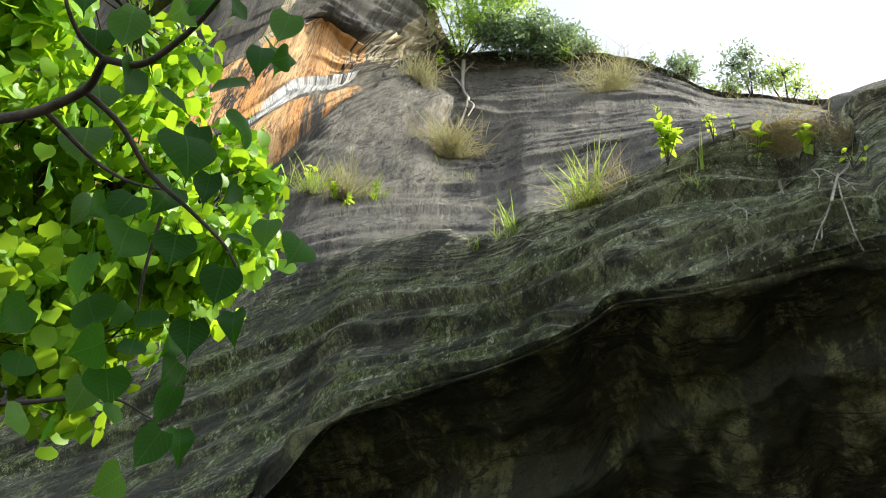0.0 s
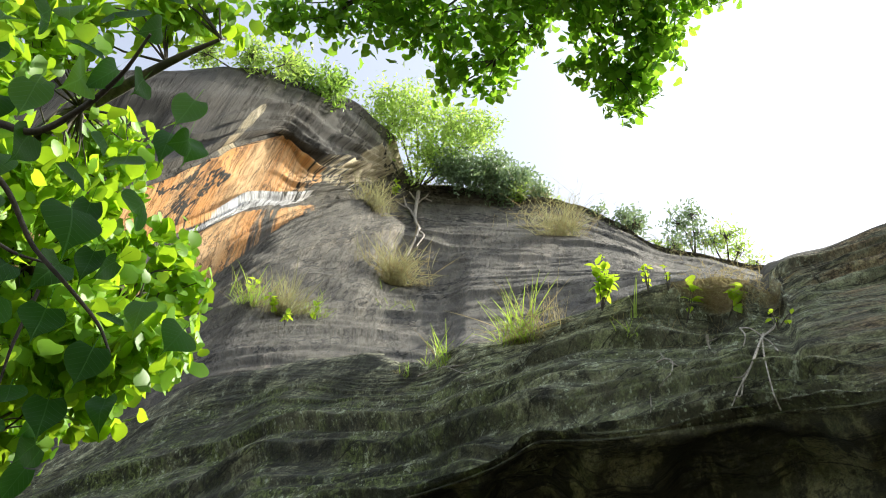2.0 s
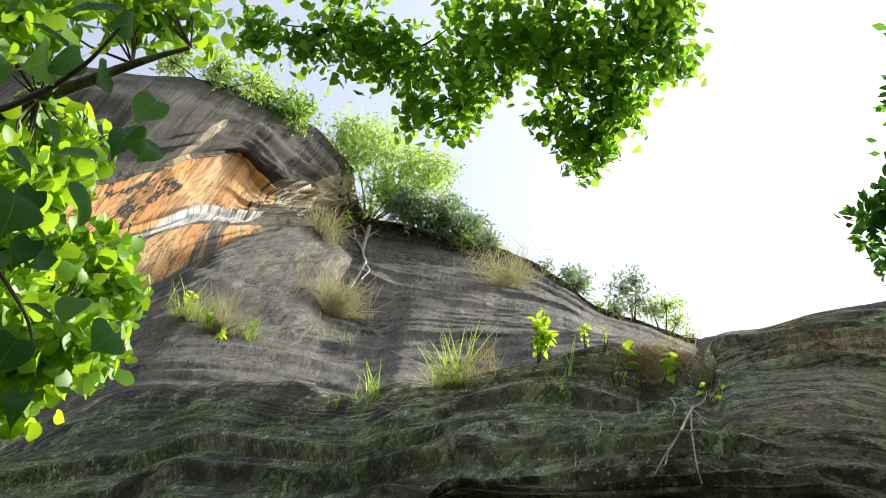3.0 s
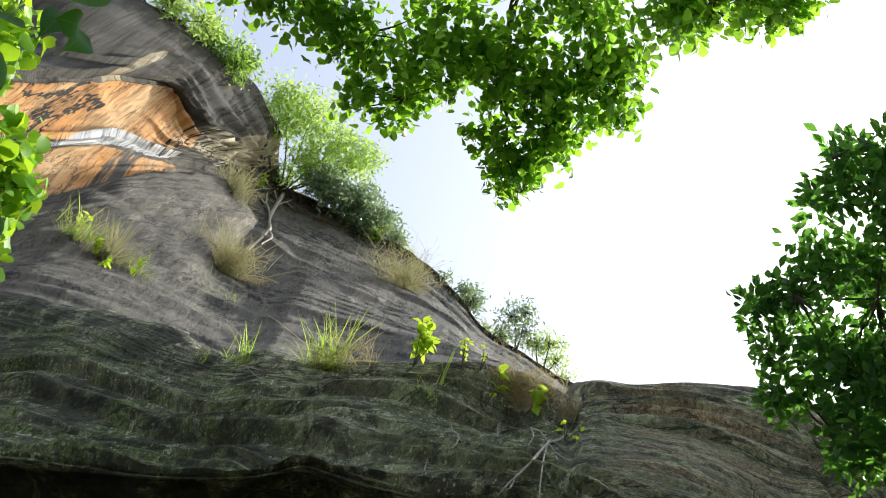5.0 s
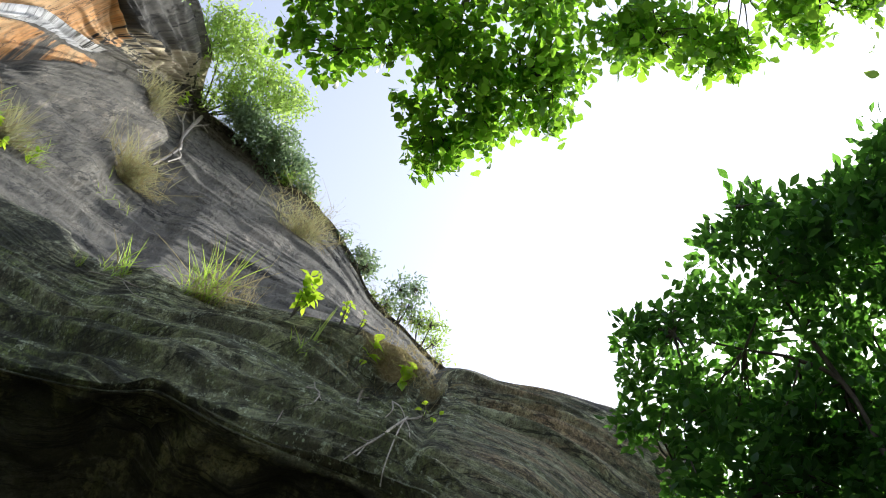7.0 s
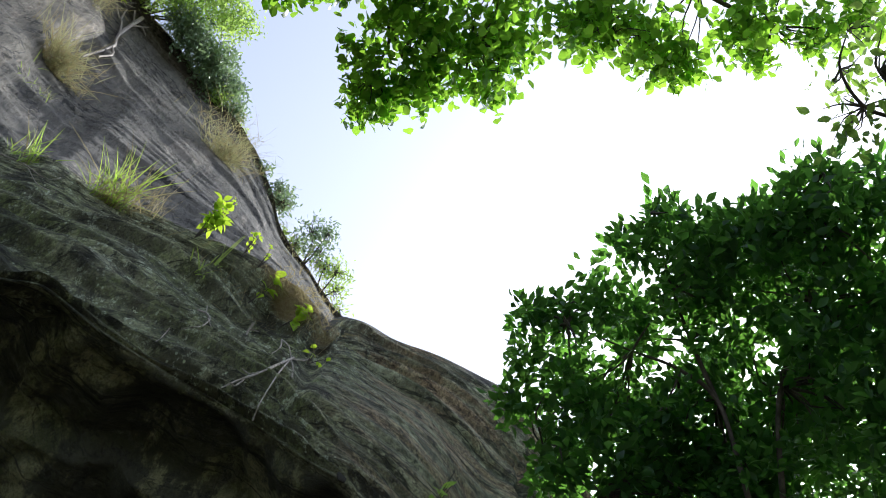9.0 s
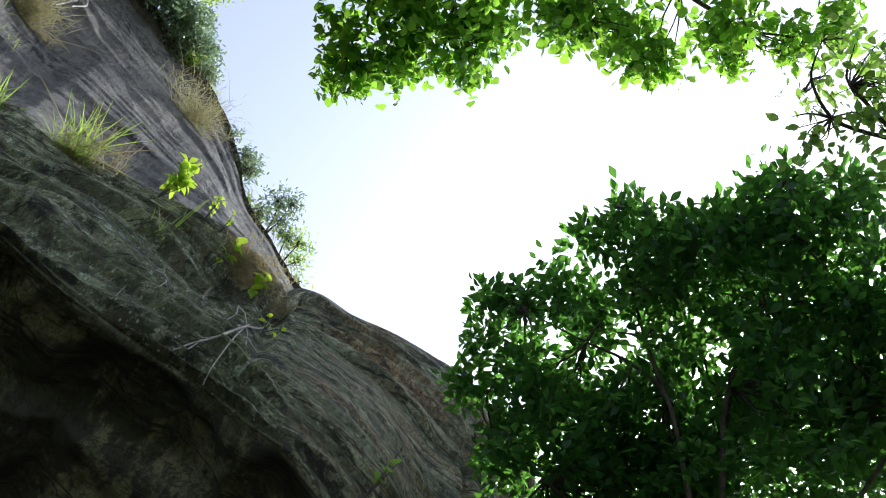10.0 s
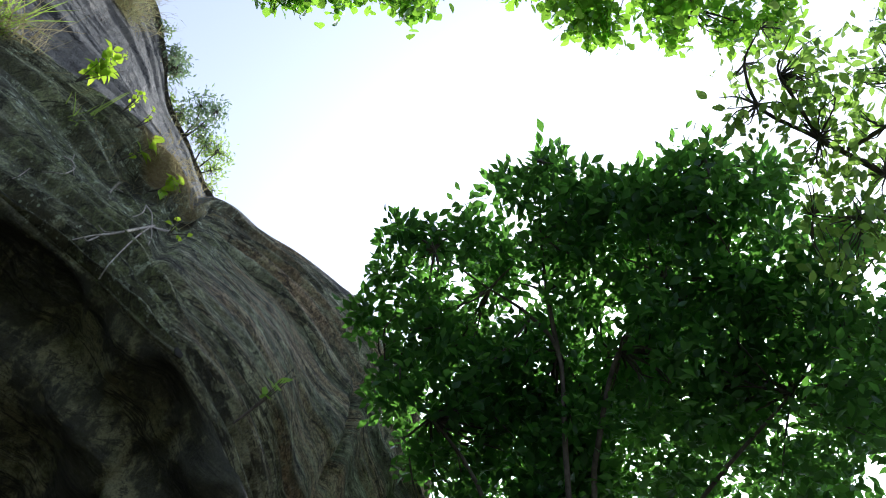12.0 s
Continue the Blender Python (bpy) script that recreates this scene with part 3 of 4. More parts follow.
below = step(6.0, 6.4, P) * (1 - step(-0.6, -0.2, band)) * step(-58, -50, A) * (1 - step(-34, -30, A))
attribute(me, "ochre", np.clip(1.05 * left * step(0.2, 0.6, band) * step(0.2, -0.3, band - rise) * step(-33.5, -37.5, A) + 0.50 * left * below + 0.6 * hump(A, E, -35, 62.2, 3.5, 0.5), 0, 1))
diagonal = smooth_curve([50, 60, 60.7, 62.3, 64.2, 65, 70], [-50, -45.9, -45.5, -45.2, -44.3, -43.6, -40], E)
attribute(me, "khaki", 1.15 * hump(A, E, -26.8, 64.3, 2.8, 1.1) + 1.0 * hump(A, E, -31.5, 62.8, 3.4, 0.8) + 0.95 * np.exp(-((A - diagonal) / 0.7) ** 2) * step(59.8, 60.5, E) * (1 - step(64.2, 64.9, E)) + 0.45 * hump(A, E, -40, 63.6, 2, 0.4))
attribute(me, "cap", np.clip(left * 0.95 * step(-0.2, 0.4, band - rise) * step(-29, -35, A) + 0.3 * hump(A, E, -35, 63.4, 4, 0.6) + 0.3 * hump(A, E, -30, 62.2, 3, 0.35), 0, 1))
tagged(new("cliff_face", me), "grey layered sandstone cliff with an orange stained alcove", "cliff", kind="structure")

# the ground
n = 90
r = np.concatenate([[0], np.geomspace(0.6, 1500, n)])
th = np.linspace(0, 2 * np.pi, 97)[:-1]
x, y = r[:, None] * np.cos(th), r[:, None] * np.sin(th)
z = 0.12 * layers(np.stack([x * 0.4, y * 0.4, 0 * x], -1), 3, 91) * (r[:, None] < 60)
i = np.arange(len(r) * 96).reshape(len(r), 96)
j = np.roll(i, -1, 1)
me = mesh_of("ground", np.stack([x, y, z], -1).reshape(-1, 3), np.stack([i[:-1], i[1:], j[1:], j[:-1]], -1).reshape(-1, 4), SOIL)
tagged(new("ground", me), "leaf-littered forest soil at the foot of the cliff", "ground", kind="structure")


# ---- growing things: shapes ----
rng = np.random.default_rng(7)


def unit(v):
    return v / (np.linalg.norm(v, axis=-1, keepdims=True) + 1e-9)


def leaf_shape(widths, tip=0.0, fold=0.18, droop=0.25, stalk=0.0, notch=0.0):
    """A blade one metre long along y: half widths from base to point, folded along the midrib, with an optional drip tip and stalk."""
    v, f = [], []
    k = len(widths)
    for i, w in enumerate(widths):
        s = i / (k - 1) * (1 - tip)
        z = -droop * s * s
        v += [(-w, s - (notch if i == 0 else 0), z + fold * w), (0, s, z), (w, s - (notch if i == 0 else 0), z + fold * w)]
    for i in range(k - 1):
        a = 3 * i
        for q in ((a, a + 1, a + 4, a + 3), (a + 1, a + 2, a + 5, a + 4)):
            f += [(q[0], q[1], q[2]), (q[0], q[2], q[3])]
    if tip:
        v.append((0, 1, -droop - 0.04))
        b = 3 * (k - 1)
        f += [(b, b + 1, len(v) - 1), (b + 1, b + 2, len(v) - 1)]
    if stalk:
        b = len(v)
        v += [(-0.012, 0, 0), (0.012, 0, 0), (0.0, -stalk * 0.6, 0.05), (0.0, -stalk, 0.16), (0.012, -stalk, 0.16)]
        f += [(b, b + 1, b + 2), (b + 2, b + 1, b + 4), (b + 2, b + 4, b + 3)]
    return np.array(v, float), np.array(f)


HEART_FINE = leaf_shape([0.32, 0.42, 0.47, 0.49, 0.475, 0.43, 0.36, 0.26, 0.13, 0.03], 0.13, 0.12, 0.2, 0.5, 0.04)
HEART_SMALL = leaf_shape([0.28, 0.48, 0.52, 0.40, 0.10], 0.07, 0.12, 0.18, 0.0, 0.05)
OBOVATE = leaf_shape([0.03, 0.14, 0.24, 0.27, 0.16, 0.02], 0.0, 0.25, 0.3)
OVAL = leaf_shape([0.04, 0.25, 0.30, 0.20, 0.02], 0.0, 0.2, 0.2)
OVAL_FINE = leaf_shape([0.03, 0.17, 0.28, 0.33, 0.32, 0.24, 0.12, 0.015], 0.0, 0.25, 0.25)
SLIVER = leaf_shape([0.06, 0.2, 0.03], 0.0, 0.1, 0.1)


def frames_for(tips, faces_):
    """Turns for blades whose points go along tips and whose upper sides look along faces_."""
    y = unit(tips)
    x = unit(np.cross(y, faces_))
    return np.stack([x, y, np.cross(x, y)], -1)


def scatter(shape, at, turn, size):
    v, f = shape
    p = np.einsum("nij,kj->nki", turn, v) * np.reshape(size, (-1, 1, 1)) + at[:, None]
    return p.reshape(-1, 3), (f[None] + len(v) * np.arange(len(at))[:, None, None]).reshape(-1, 3)


def joined(pieces):
    vs, fs, base = [], [], 0
    for v, f in pieces:
        vs.append(v)
        fs.append(np.asarray(f) + base)
        base += len(v)
    return np.concatenate(vs), np.concatenate(fs)


def tube(points, r0, r1, sides=7, rough=0.12, fine=5):
    """A tapered limb through the points, as triangles."""
    p = np.array([tuple(q) for q in points], float)
    s = np.linspace(0, len(p) - 1, fine * (len(p) - 1) + 1)
    line = np.stack([smooth_curve(np.arange(len(p)), p[:, k] + 1e-6 * np.arange(len(p)), s) for k in range(3)], -1)
    line = line + rough * r0 * np.stack([grain(line * 2.1 + 9 * k, 80 + k) for k in range(3)], -1) * 2
    t = unit(np.gradient(line, axis=0))
    a = unit(np.cross(t, [0.31, 0.22, 0.92]))
    b = np.cross(t, a)
    r = (r0 + (r1 - r0) * np.linspace(0, 1, len(line)))[:, None, None] * (1 + 0.12 * grain(line * 6, 3))[:, None, None]
    th = np.linspace(0, 2 * np.pi, sides + 1)[:-1]
    ring = line[:, None] + r * (a[:, None] * np.cos(th)[None, :, None] + b[:, None] * np.sin(th)[None, :, None])
    i = np.arange(len(line) * sides).reshape(len(line), sides)
    j = np.roll(i, -1, 1)
    q = np.stack([i[:-1], i[1:], j[1:], j[:-1]], -1).reshape(-1, 4)
    v = np.concatenate([ring.reshape(-1, 3), line[-1:]])
    cap = np.stack([i[-1], j[-1], np.full(sides, len(v) - 1)], -1)
    return v, np.concatenate([q[:, [0, 1, 2]], q[:, [0, 2, 3]], cap])


def in_balls(balls, per, d_lo, d_hi, clump=6, spread=0.1, edge_power=0.6):
    """Places in a crown made of clumps: balls of bearing, elevation and radius, at distances between d_lo and d_hi."""
    at, mid = [], []
    for a, e, r in balls:
        d = rng.uniform(d_lo, d_hi)
        c = sight(a, e, d)
        k = max(4, int(per * (r * r + 0.02) / clump))
        q = unit(rng.normal(size=(k, 3))) * (rng.random((k, 1)) ** edge_power) * r * 0.9 * d / ((d_lo + d_hi) / 2)
        q = q + unit(c - np.array(EYE)) * rng.normal(size=(k, 1)) * r * 0.5
        twig = np.repeat(c + q, clump, 0)
        at.append(twig + rng.normal(size=twig.shape) * spread)
        mid.append(twig)
    return np.concatenate(at), np.concatenate(mid)


def hanging(n, sway=0.55):
    tips = unit(np.array([0, 0, -1.0]) + rng.normal(size=(n, 3)) * sway)
    return frames_for(tips, rng.normal(size=(n, 3)))


def rosettes(at, mid, lift=0.5, sway=0.35):
    tips = unit(unit(at - mid) + np.array([0, 0, lift]) + rng.normal(size=at.shape) * sway)
    return frames_for(tips, np.array([0, 0, 1.0]) + rng.normal(size=at.shape) * 0.6)


def any_way(n):
    return frames_for(rng.normal(size=(n, 3)), rng.normal(size=(n, 3)))


def limb(name, points, r0, r1, parent, mat=None, sides=7):
    return child(name, mesh_of(name, *tube(points, r0, r1, sides), mat or BARK), parent)


def twigs(name, mids, hubs, parent, r=0.006, mat=None, most=400):
    """Thin shoots from limbs to the clumps of leaves, one mesh."""
    hubs = np.array([tuple(q) for q in hubs], float)
    ends = np.unique(mids.round(3), axis=0)
    ends = ends[rng.permutation(len(ends))[:most]]
    pieces = []
    for e in ends:
        h = hubs[np.argmin(((hubs - e) ** 2).sum(1))]
        if np.linalg.norm(e - h) > 130 * r:
            continue
        m = (h + e) / 2 + rng.normal(size=3) * 0.12 * np.linalg.norm(e - h)
        pieces.append(tube([h, m, e], r * 1.8, r * 0.6, 4, 0.0, 3))
    return child(name, mesh_of(name, *joined(pieces), mat or BARK), parent, kind="stuff")


# ---- the fig tree: a branch close by, a sunlit curtain of leaves and the canopy overhead ----
def crown(shape, at, turn, size, mat, parent, n=300, label="", name="crown"):
    """The leaves nearest to the standing point as parts of their own, the rest joined."""
    order = np.argsort(np.linalg.norm(at - np.array(EYE), axis=1))
    near, rest = order[:n], order[n:]
    if n:
        me = mesh_of("leaf", *shape, mat)
        for k in near:
            ob = new("leaf", me)
            ob.parent = parent
            ob.matrix_parent_inverse = Matrix.Translation(-parent.location)
            ob.matrix_basis = Matrix.Translation(at[k].tolist()) @ Matrix(turn[k].tolist()).to_4x4() @ Matrix.Scale(float(size[k]), 4)
    child(name, mesh_of(name, *scatter(shape, at[rest], turn[rest], size[rest]), mat), parent, label, "stuff")


fig = thing("fig_tree", (-6.5, -1.5, 0), "large fig tree with heart-shaped drip-tipped leaves beside the cliff", "tree")
HIGH = 1.33
crotch = Vector((-6.3, -1.2, 5.2))
limb("trunk", [(-6.5, -1.5, -0.2), (-6.6, -1.4, 2.5), crotch, (-5.8, -0.6, 9.5), (-4.6, 0.2, 15.0)], 0.42, 0.16, fig, sides=12)
limb("limb", [(-4.6, 0.2, 15.0), (-2.6, 0.8, 17.2), place(-5, 83, 12.72 * HIGH), place(4.5, 79.5, 12.48 * HIGH), place(3, 74.8, 12.12 * HIGH)], 0.14 * HIGH, 0.035 * HIGH, fig)
limb("limb", [(-4.6, 0.2, 15.0), (-4.0, 0.9, 16.2), place(-45, 77, 12.24 * HIGH), place(-40, 72, 12.00 * HIGH)], 0.10 * HIGH, 0.02 * HIGH, fig)
limb("limb", [place(-5, 83, 12.72 * HIGH), place(60, 82, 12.48 * HIGH), place(70, 76, 12.12 * HIGH), place(78, 72, 12.00 * HIGH)], 0.07 * HIGH, 0.015 * HIGH, fig)
limb("limb", [place(3, 74.8, 12.12 * HIGH), place(3.3, 73.1, 12.06 * HIGH), place(6.2, 71.5, 12.00 * HIGH), place(6.3, 69.8, 12.00 * HIGH), place(5.5, 68.6, 11.94 * HIGH)], 0.03 * HIGH, 0.006 * HIGH, fig)
limb("limb", [place(3, 74.8, 12.12 * HIGH), place(-3.2, 73.7, 12.00 * HIGH), place(-7.6, 72.5, 12.00 * HIGH), place(-13, 71, 12.00 * HIGH)], 0.025 * HIGH, 0.006 * HIGH, fig)
limb("limb", [place(3.3, 73.1, 12.06 * HIGH), place(8.7, 71.6, 12.00 * HIGH), place(13.9, 70.7, 12.00 * HIGH)], 0.022 * HIGH, 0.006 * HIGH, fig)
limb("limb", [crotch, (-4.6, 0.6, 6.0), place(-62, 52, 6.0), place(-54, 50, 5.8), place(-46, 50, 5.6)], 0.14, 0.02, fig)
limb("limb", [place(-62, 52, 6.0), place(-60, 58, 5.7), place(-57, 63, 5.5), place(-54, 66, 5.4)], 0.05, 0.01, fig)
limb("limb", [place(-62, 52, 6.0), place(-56, 45, 5.7), place(-50, 41, 5.5)], 0.05, 0.01, fig)
limb("limb", [(-4.6, 0.6, 6.0), (-2.6, 0.5, 4.6), near(-66, 47.5, 2.7)], 0.04, 0.011, fig)
limb("limb", [near(-66, 47.5, 2.7), near(-63.7, 48.6, 2.2), near(-59.6, 51.5, 2.0), near(-57.9, 53.5, 1.95), near(-58.1, 55.5, 1.9)], 0.011, 0.0085, fig)
limb("limb", [near(-58.1, 55.5, 1.9), near(-55, 56.4, 1.85), near(-53.1, 58.7, 1.8), near(-51.8, 61.6, 1.75), near(-51.8, 64.5, 1.7)], 0.0085, 0.003, fig)
limb("limb", [near(-57.9, 53.5, 1.95), near(-53.9, 53, 1.95), near(-49.9, 51.5, 1.95), near(-45.3, 50.5, 1.9), near(-40.9, 49.2, 1.9), near(-39.3, 48.2, 1.9)], 0.007, 0.0025, fig)
limb("limb", [near(-59.4, 51.4, 2.0), near(-54.4, 50.6, 2.05), near(-50.1, 50.5, 2.0), near(-47.3, 51, 2.0)], 0.006, 0.002, fig)
limb("limb", [near(-58.1, 55.5, 1.9), near(-61.2, 55.8, 1.9), near(-63.6, 56.6, 1.9), near(-66, 58, 2.0)], 0.006, 0.003, fig)
limb("limb", [near(-58, 36, 2.6), near(-52.8, 36.2, 2.3), near(-47.3, 38.5, 2.1), near(-44.6, 39.3, 2.05), near(-41.4, 38.9, 2.0)], 0.007, 0.002, fig)
limb("limb", [near(-47, 49.5, 2.0), near(-46.2, 46, 2.0), near(-45.5, 44.2, 2.0)], 0.004, 0.002, fig)

CANOPY = [(-48.6, 69.2, .34), (-41.8, 70.2, .29), (-35.1, 72.2, .52), (-25.1, 72.5, .52), (-19.8, 70.0, .29), (-12.6, 71.4, .4), (-10.3, 74.3, .63),
          (4.0, 74.5, .63), (14.7, 73.3, .57), (25.0, 72.6, .4), (3.2, 70.3, .32), (6.8, 68.2, .29), (14.5, 71.1, .4), (-13.9, 69.7, .17), (27.2, 71.0, .14), (11, 69.5, .33), (14, 69.7, .24), (9, 68.3, .25)]
CANOPY_RIGHT = [(-49.2, 76.3, .8), (-16.4, 79.7, .86), (21.7, 77.9, .75), (56.9, 74.3, .46), (47.1, 75.9, .46), (26.4, 74.4, .46), (61.9, 72.3, .29),
                (59.7, 72.6, .23), (42.3, 75.4, .46), (75.0, 72.7, .46), (73.6, 71.2, .2), (81.9, 70.1, .34), (89.5, 69.8, .29), (72.6, 78.2, .69), (95.2, 73.4, .63)]
at, mid = in_balls([(a, e, r * 1.12 * HIGH) for a, e, r in CANOPY + CANOPY_RIGHT], 1250 / HIGH**2, 11.8 * HIGH, 12.4 * HIGH, 6, 0.09 * HIGH)
crown(HEART_SMALL, at, hanging(len(at)), rng.uniform(0.09, 0.135, len(at)) * HIGH, CANOPY_LEAF, fig, 0)
hubs = [place(a, e, 12.1 * HIGH) for a, e in ((3, 74.8), (3.3, 73.1), (6.2, 71.5), (6.3, 69.8), (-3.2, 73.7), (-7.6, 72.5), (-13, 71), (8.7, 71.6), (13.9, 70.7), (-40, 72), (-45, 77), (60, 82), (70, 76), (78, 72), (4.5, 79.5), (20, 74), (-25, 73), (50, 75))]
twigs("twig_spray", mid, hubs, fig, 0.009)

CURTAIN = [(-63.3, 53.2, .47), (-57.9, 48.4, .47), (-53.1, 43.3, .41), (-55.6, 53.0, .38), (-50.1, 47.9, .41), (-47.0, 43.4, .35), (-48.4, 39.6, .25),
           (-46.8, 52.5, .35), (-44.4, 49.0, .32), (-41.9, 54.5, .14), (-40.3, 52.8, .14), (-39.5, 49.5, .16), (-41.7, 46.3, .16), (-52.6, 57.1, .32),
           (-67.2, 49.1, .47), (-61.0, 43.3, .47), (-55.4, 37.6, .38), (-65.6, 61.1, .35), (-59.6, 65.7, .25), (-53.5, 67.5, .14), (-68.0, 55.9, .38),
           (-48.1, 46.5, .22), (-44.4, 47.8, .22), (-39.9, 49.5, .14)]
at, mid = (q + np.array(START) for q in in_balls(CURTAIN, 2700, 4.9, 6.2, 6, 0.075))
crown(HEART_SMALL, at, hanging(len(at), 0.5), rng.uniform(0.06, 0.115, len(at)), HEART_SUNLIT, fig, 130, "sunlit yellow-green leaves", "leaf_curtain")
hubs = [place(a, e, 5.7) for a, e in ((-62, 52), (-54, 50), (-46, 50), (-60, 58), (-57, 63), (-54, 66), (-56, 45), (-50, 41))]
twigs("twig_spray", mid, hubs, fig, 0.005)

# leaves of the close branch: bearing, elevation, width and length in centimetres
CLOSE_A = [(-43.7, 62.2, 6, 9), (-44.8, 59.9, 4, 10), (-42.5, 60.4, 5, 4.5), (-46.5, 57.7, 7, 9.5), (-43.7, 55.8, 7.5, 8.5), (-50.4, 55.5, 6, 9), (-50.4, 57.8, 3.5, 9),
           (-55.0, 55.5, 6.8, 9), (-47.1, 54.3, 5, 9), (-59.7, 56.1, 6, 6), (-47.4, 50.7, 7, 9.5), (-50.1, 49.2, 6.5, 9.5), (-52.7, 48.0, 3, 9.5), (-51.8, 48.5, 5, 6),
           (-45.0, 48.2, 7.8, 8.5), (-48.8, 47.5, 9, 6), (-38.1, 50.9, 5.5, 8.5), (-35.0, 50.4, 7.5, 7), (-40.2, 49.9, 5, 4.5), (-40.4, 47.3, 7.5, 9)]
CLOSE_B = [(-38.3, 45.3, 5, 8.5), (-41.2, 43.9, 7, 9), (-44.3, 44.0, 6, 6), (-48.4, 43.1, 8, 6), (-46.5, 43.7, 3.5, 6), (-53.1, 41.3, 7, 9), (-47.5, 41.4, 8, 4.5),
           (-44.8, 42.1, 5, 7.5), (-42.2, 43.0, 4, 5), (-41.5, 41.8, 6, 6.5), (-51.2, 39.0, 6, 7), (-46.7, 38.9, 6, 7), (-44.1, 38.5, 3, 7), (-41.0, 40.1, 4, 9),
           (-41.0, 37.6, 6, 9), (-39.2, 38.2, 5, 7.5), (-42.6, 35.1, 7, 6), (-45.3, 39.9, 8, 5), (-49.8, 36.5, 6, 6)]
CLOSE_C = [(-49.6, 61.9, 6, 4), (-54.7, 60.2, 8, 5), (-58.4, 58.2, 4, 8), (-55.5, 51.2, 9, 10), (-47.4, 53.4, 11, 4), (-44.5, 52.1, 5, 9), (-42.2, 52.3, 4, 8),
           (-57.2, 64.1, 8.5, 8.5), (-53.1, 61.2, 5, 10), (-57.9, 61.4, 7, 8), (-66.2, 62.7, 8, 6), (-58.1, 57.7, 7, 9), (-53.7, 68.3, 5, 8), (-52.8, 64.7, 5, 6.5),
           (-55.1, 66.8, 6, 6), (-63.0, 57.8, 7, 9), (-63.1, 61.2, 7, 8)]
leaf_meshes = []
for k in range(5):
    v, f = HEART_FINE
    v = v.copy()
    v[:, 2] += 0.05 * np.sin(v[:, 1] * (3 + k) + k) + (0.12 * k - 0.2) * v[:, 0] ** 2 + 0.06 * (k - 2) * v[:, 0] * v[:, 1]
    for mat in (HEART_SHADED, HEART_SHADED, HEART_MID):
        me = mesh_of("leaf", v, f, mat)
        attribute(me, "across", v[:, 0])
        attribute(me, "lengthwise", v[:, 1])
        leaf_meshes.append(me)


def close_leaf(at, tip, toward, length, wide):
    ob = new("leaf", random.choice(leaf_meshes))
    y = Vector(tip).normalized()
    x = y.cross(Vector(toward)).normalized()
    turn = Matrix((x, y, x.cross(y))).transposed().to_4x4()
    ob.parent = fig
    ob.matrix_parent_inverse = Matrix.Translation(-fig.location)
    ob.matrix_basis = Matrix.Translation(Vector(at) - y * length * 0.42) @ turn @ Matrix.Diagonal((wide, length, length, 1))


random.seed(4)
for a, e, w, l in CLOSE_A + CLOSE_B + CLOSE_C:
    d = random.uniform(1.7, 2.15)
    p = near(a, e, d)
    s = d / 1745 / 0.01 * 1.02
    back = (EYE - p).normalized() * random.choice((1, 1, -1))
    lean = random.uniform(-0.35, 0.35) if l > w else random.uniform(-1.1, 1.1)
    side = back.cross(Vector((0, 0, 1)))
    sway = Vector([random.uniform(-0.25, 0.25) for _ in range(3)])
    close_leaf(p, Vector((0, 0, -1)) + side * lean + (EYE - p).normalized() * 0.35, back + sway, max(w, l) * 0.1 * s * 1.1, min(max(w, l * 0.5) * 0.1 * s * 1.0, 0.115))
for k in range(10):
    a, e, r = random.choice(CURTAIN[:9] + CURTAIN[13:18])
    p = place(a + random.uniform(-7, 7), min(e + random.uniform(-5, 5), 66), random.uniform(2.0, 3.6))
    size = random.uniform(0.075, 0.115)
    tip = Vector((random.uniform(-0.5, 0.5), random.uniform(-0.5, 0.5), -1))
    close_leaf(p, tip, (EYE - p).normalized() + Vector([random.uniform(-0.9, 0.9) for _ in range(3)]), size * 1.25, size)

# ---- the dark broad-leaved tree before the sun ----
broad = thing("broadleaf_tree", place(60, 0, 9.0) * Vector((1, 1, 0)), "dense dark broad-leaved tree standing against the sun", "tree")
foot = broad.location.copy()
fork = foot + Vector((0.1, -0.1, 2.6))
limb("trunk", [foot + Vector((0, 0, -0.2)), foot + Vector((0.15, 0.1, 1.6)), fork], 0.2, 0.12, broad, sides=12)
limb("limb", [fork, place(56, 45, 7.2), place(54.9, 53.6, 7.6), place(52, 55.5, 7.7), place(47.6, 56.8, 7.8), place(41, 58.5, 7.9)], 0.026, 0.006, broad)
limb("limb", [place(54.9, 53.6, 7.6), place(53.6, 57, 7.8), place(52.7, 60.1, 7.9), place(52, 64.5, 8)], 0.022, 0.006, broad)
limb("limb", [fork, place(58, 47, 7.4), place(60.8, 53.6, 7.7), place(66, 57.5, 7.9), place(71.1, 60.6, 8), place(73, 63.5, 8.1)], 0.026, 0.006, broad)
limb("limb", [fork, place(66, 45, 7.3), place(75, 50, 7.6), place(80, 53.5, 7.9)], 0.022, 0.006, broad)
limb("limb", [fork, place(50, 44, 7.4), place(44, 49, 7.7), place(39, 51.5, 7.9)], 0.022, 0.006, broad)
BROAD_A = [(51.8, 65.4, .18), (48.5, 63.5, .28), (54.3, 63.6, .37), (44.3, 61.0, .28), (39.2, 59.5, .28), (36.5, 59.7, .18), (36.5, 57.4, .23), (36.0, 54.7, .23),
           (40.9, 56.3, .41), (47.4, 59.0, .41), (55.3, 60.6, .46), (60.9, 62.7, .32), (66.3, 62.6, .37), (72.6, 64.1, .32), (69.3, 60.4, .41), (61.6, 58.0, .51)]
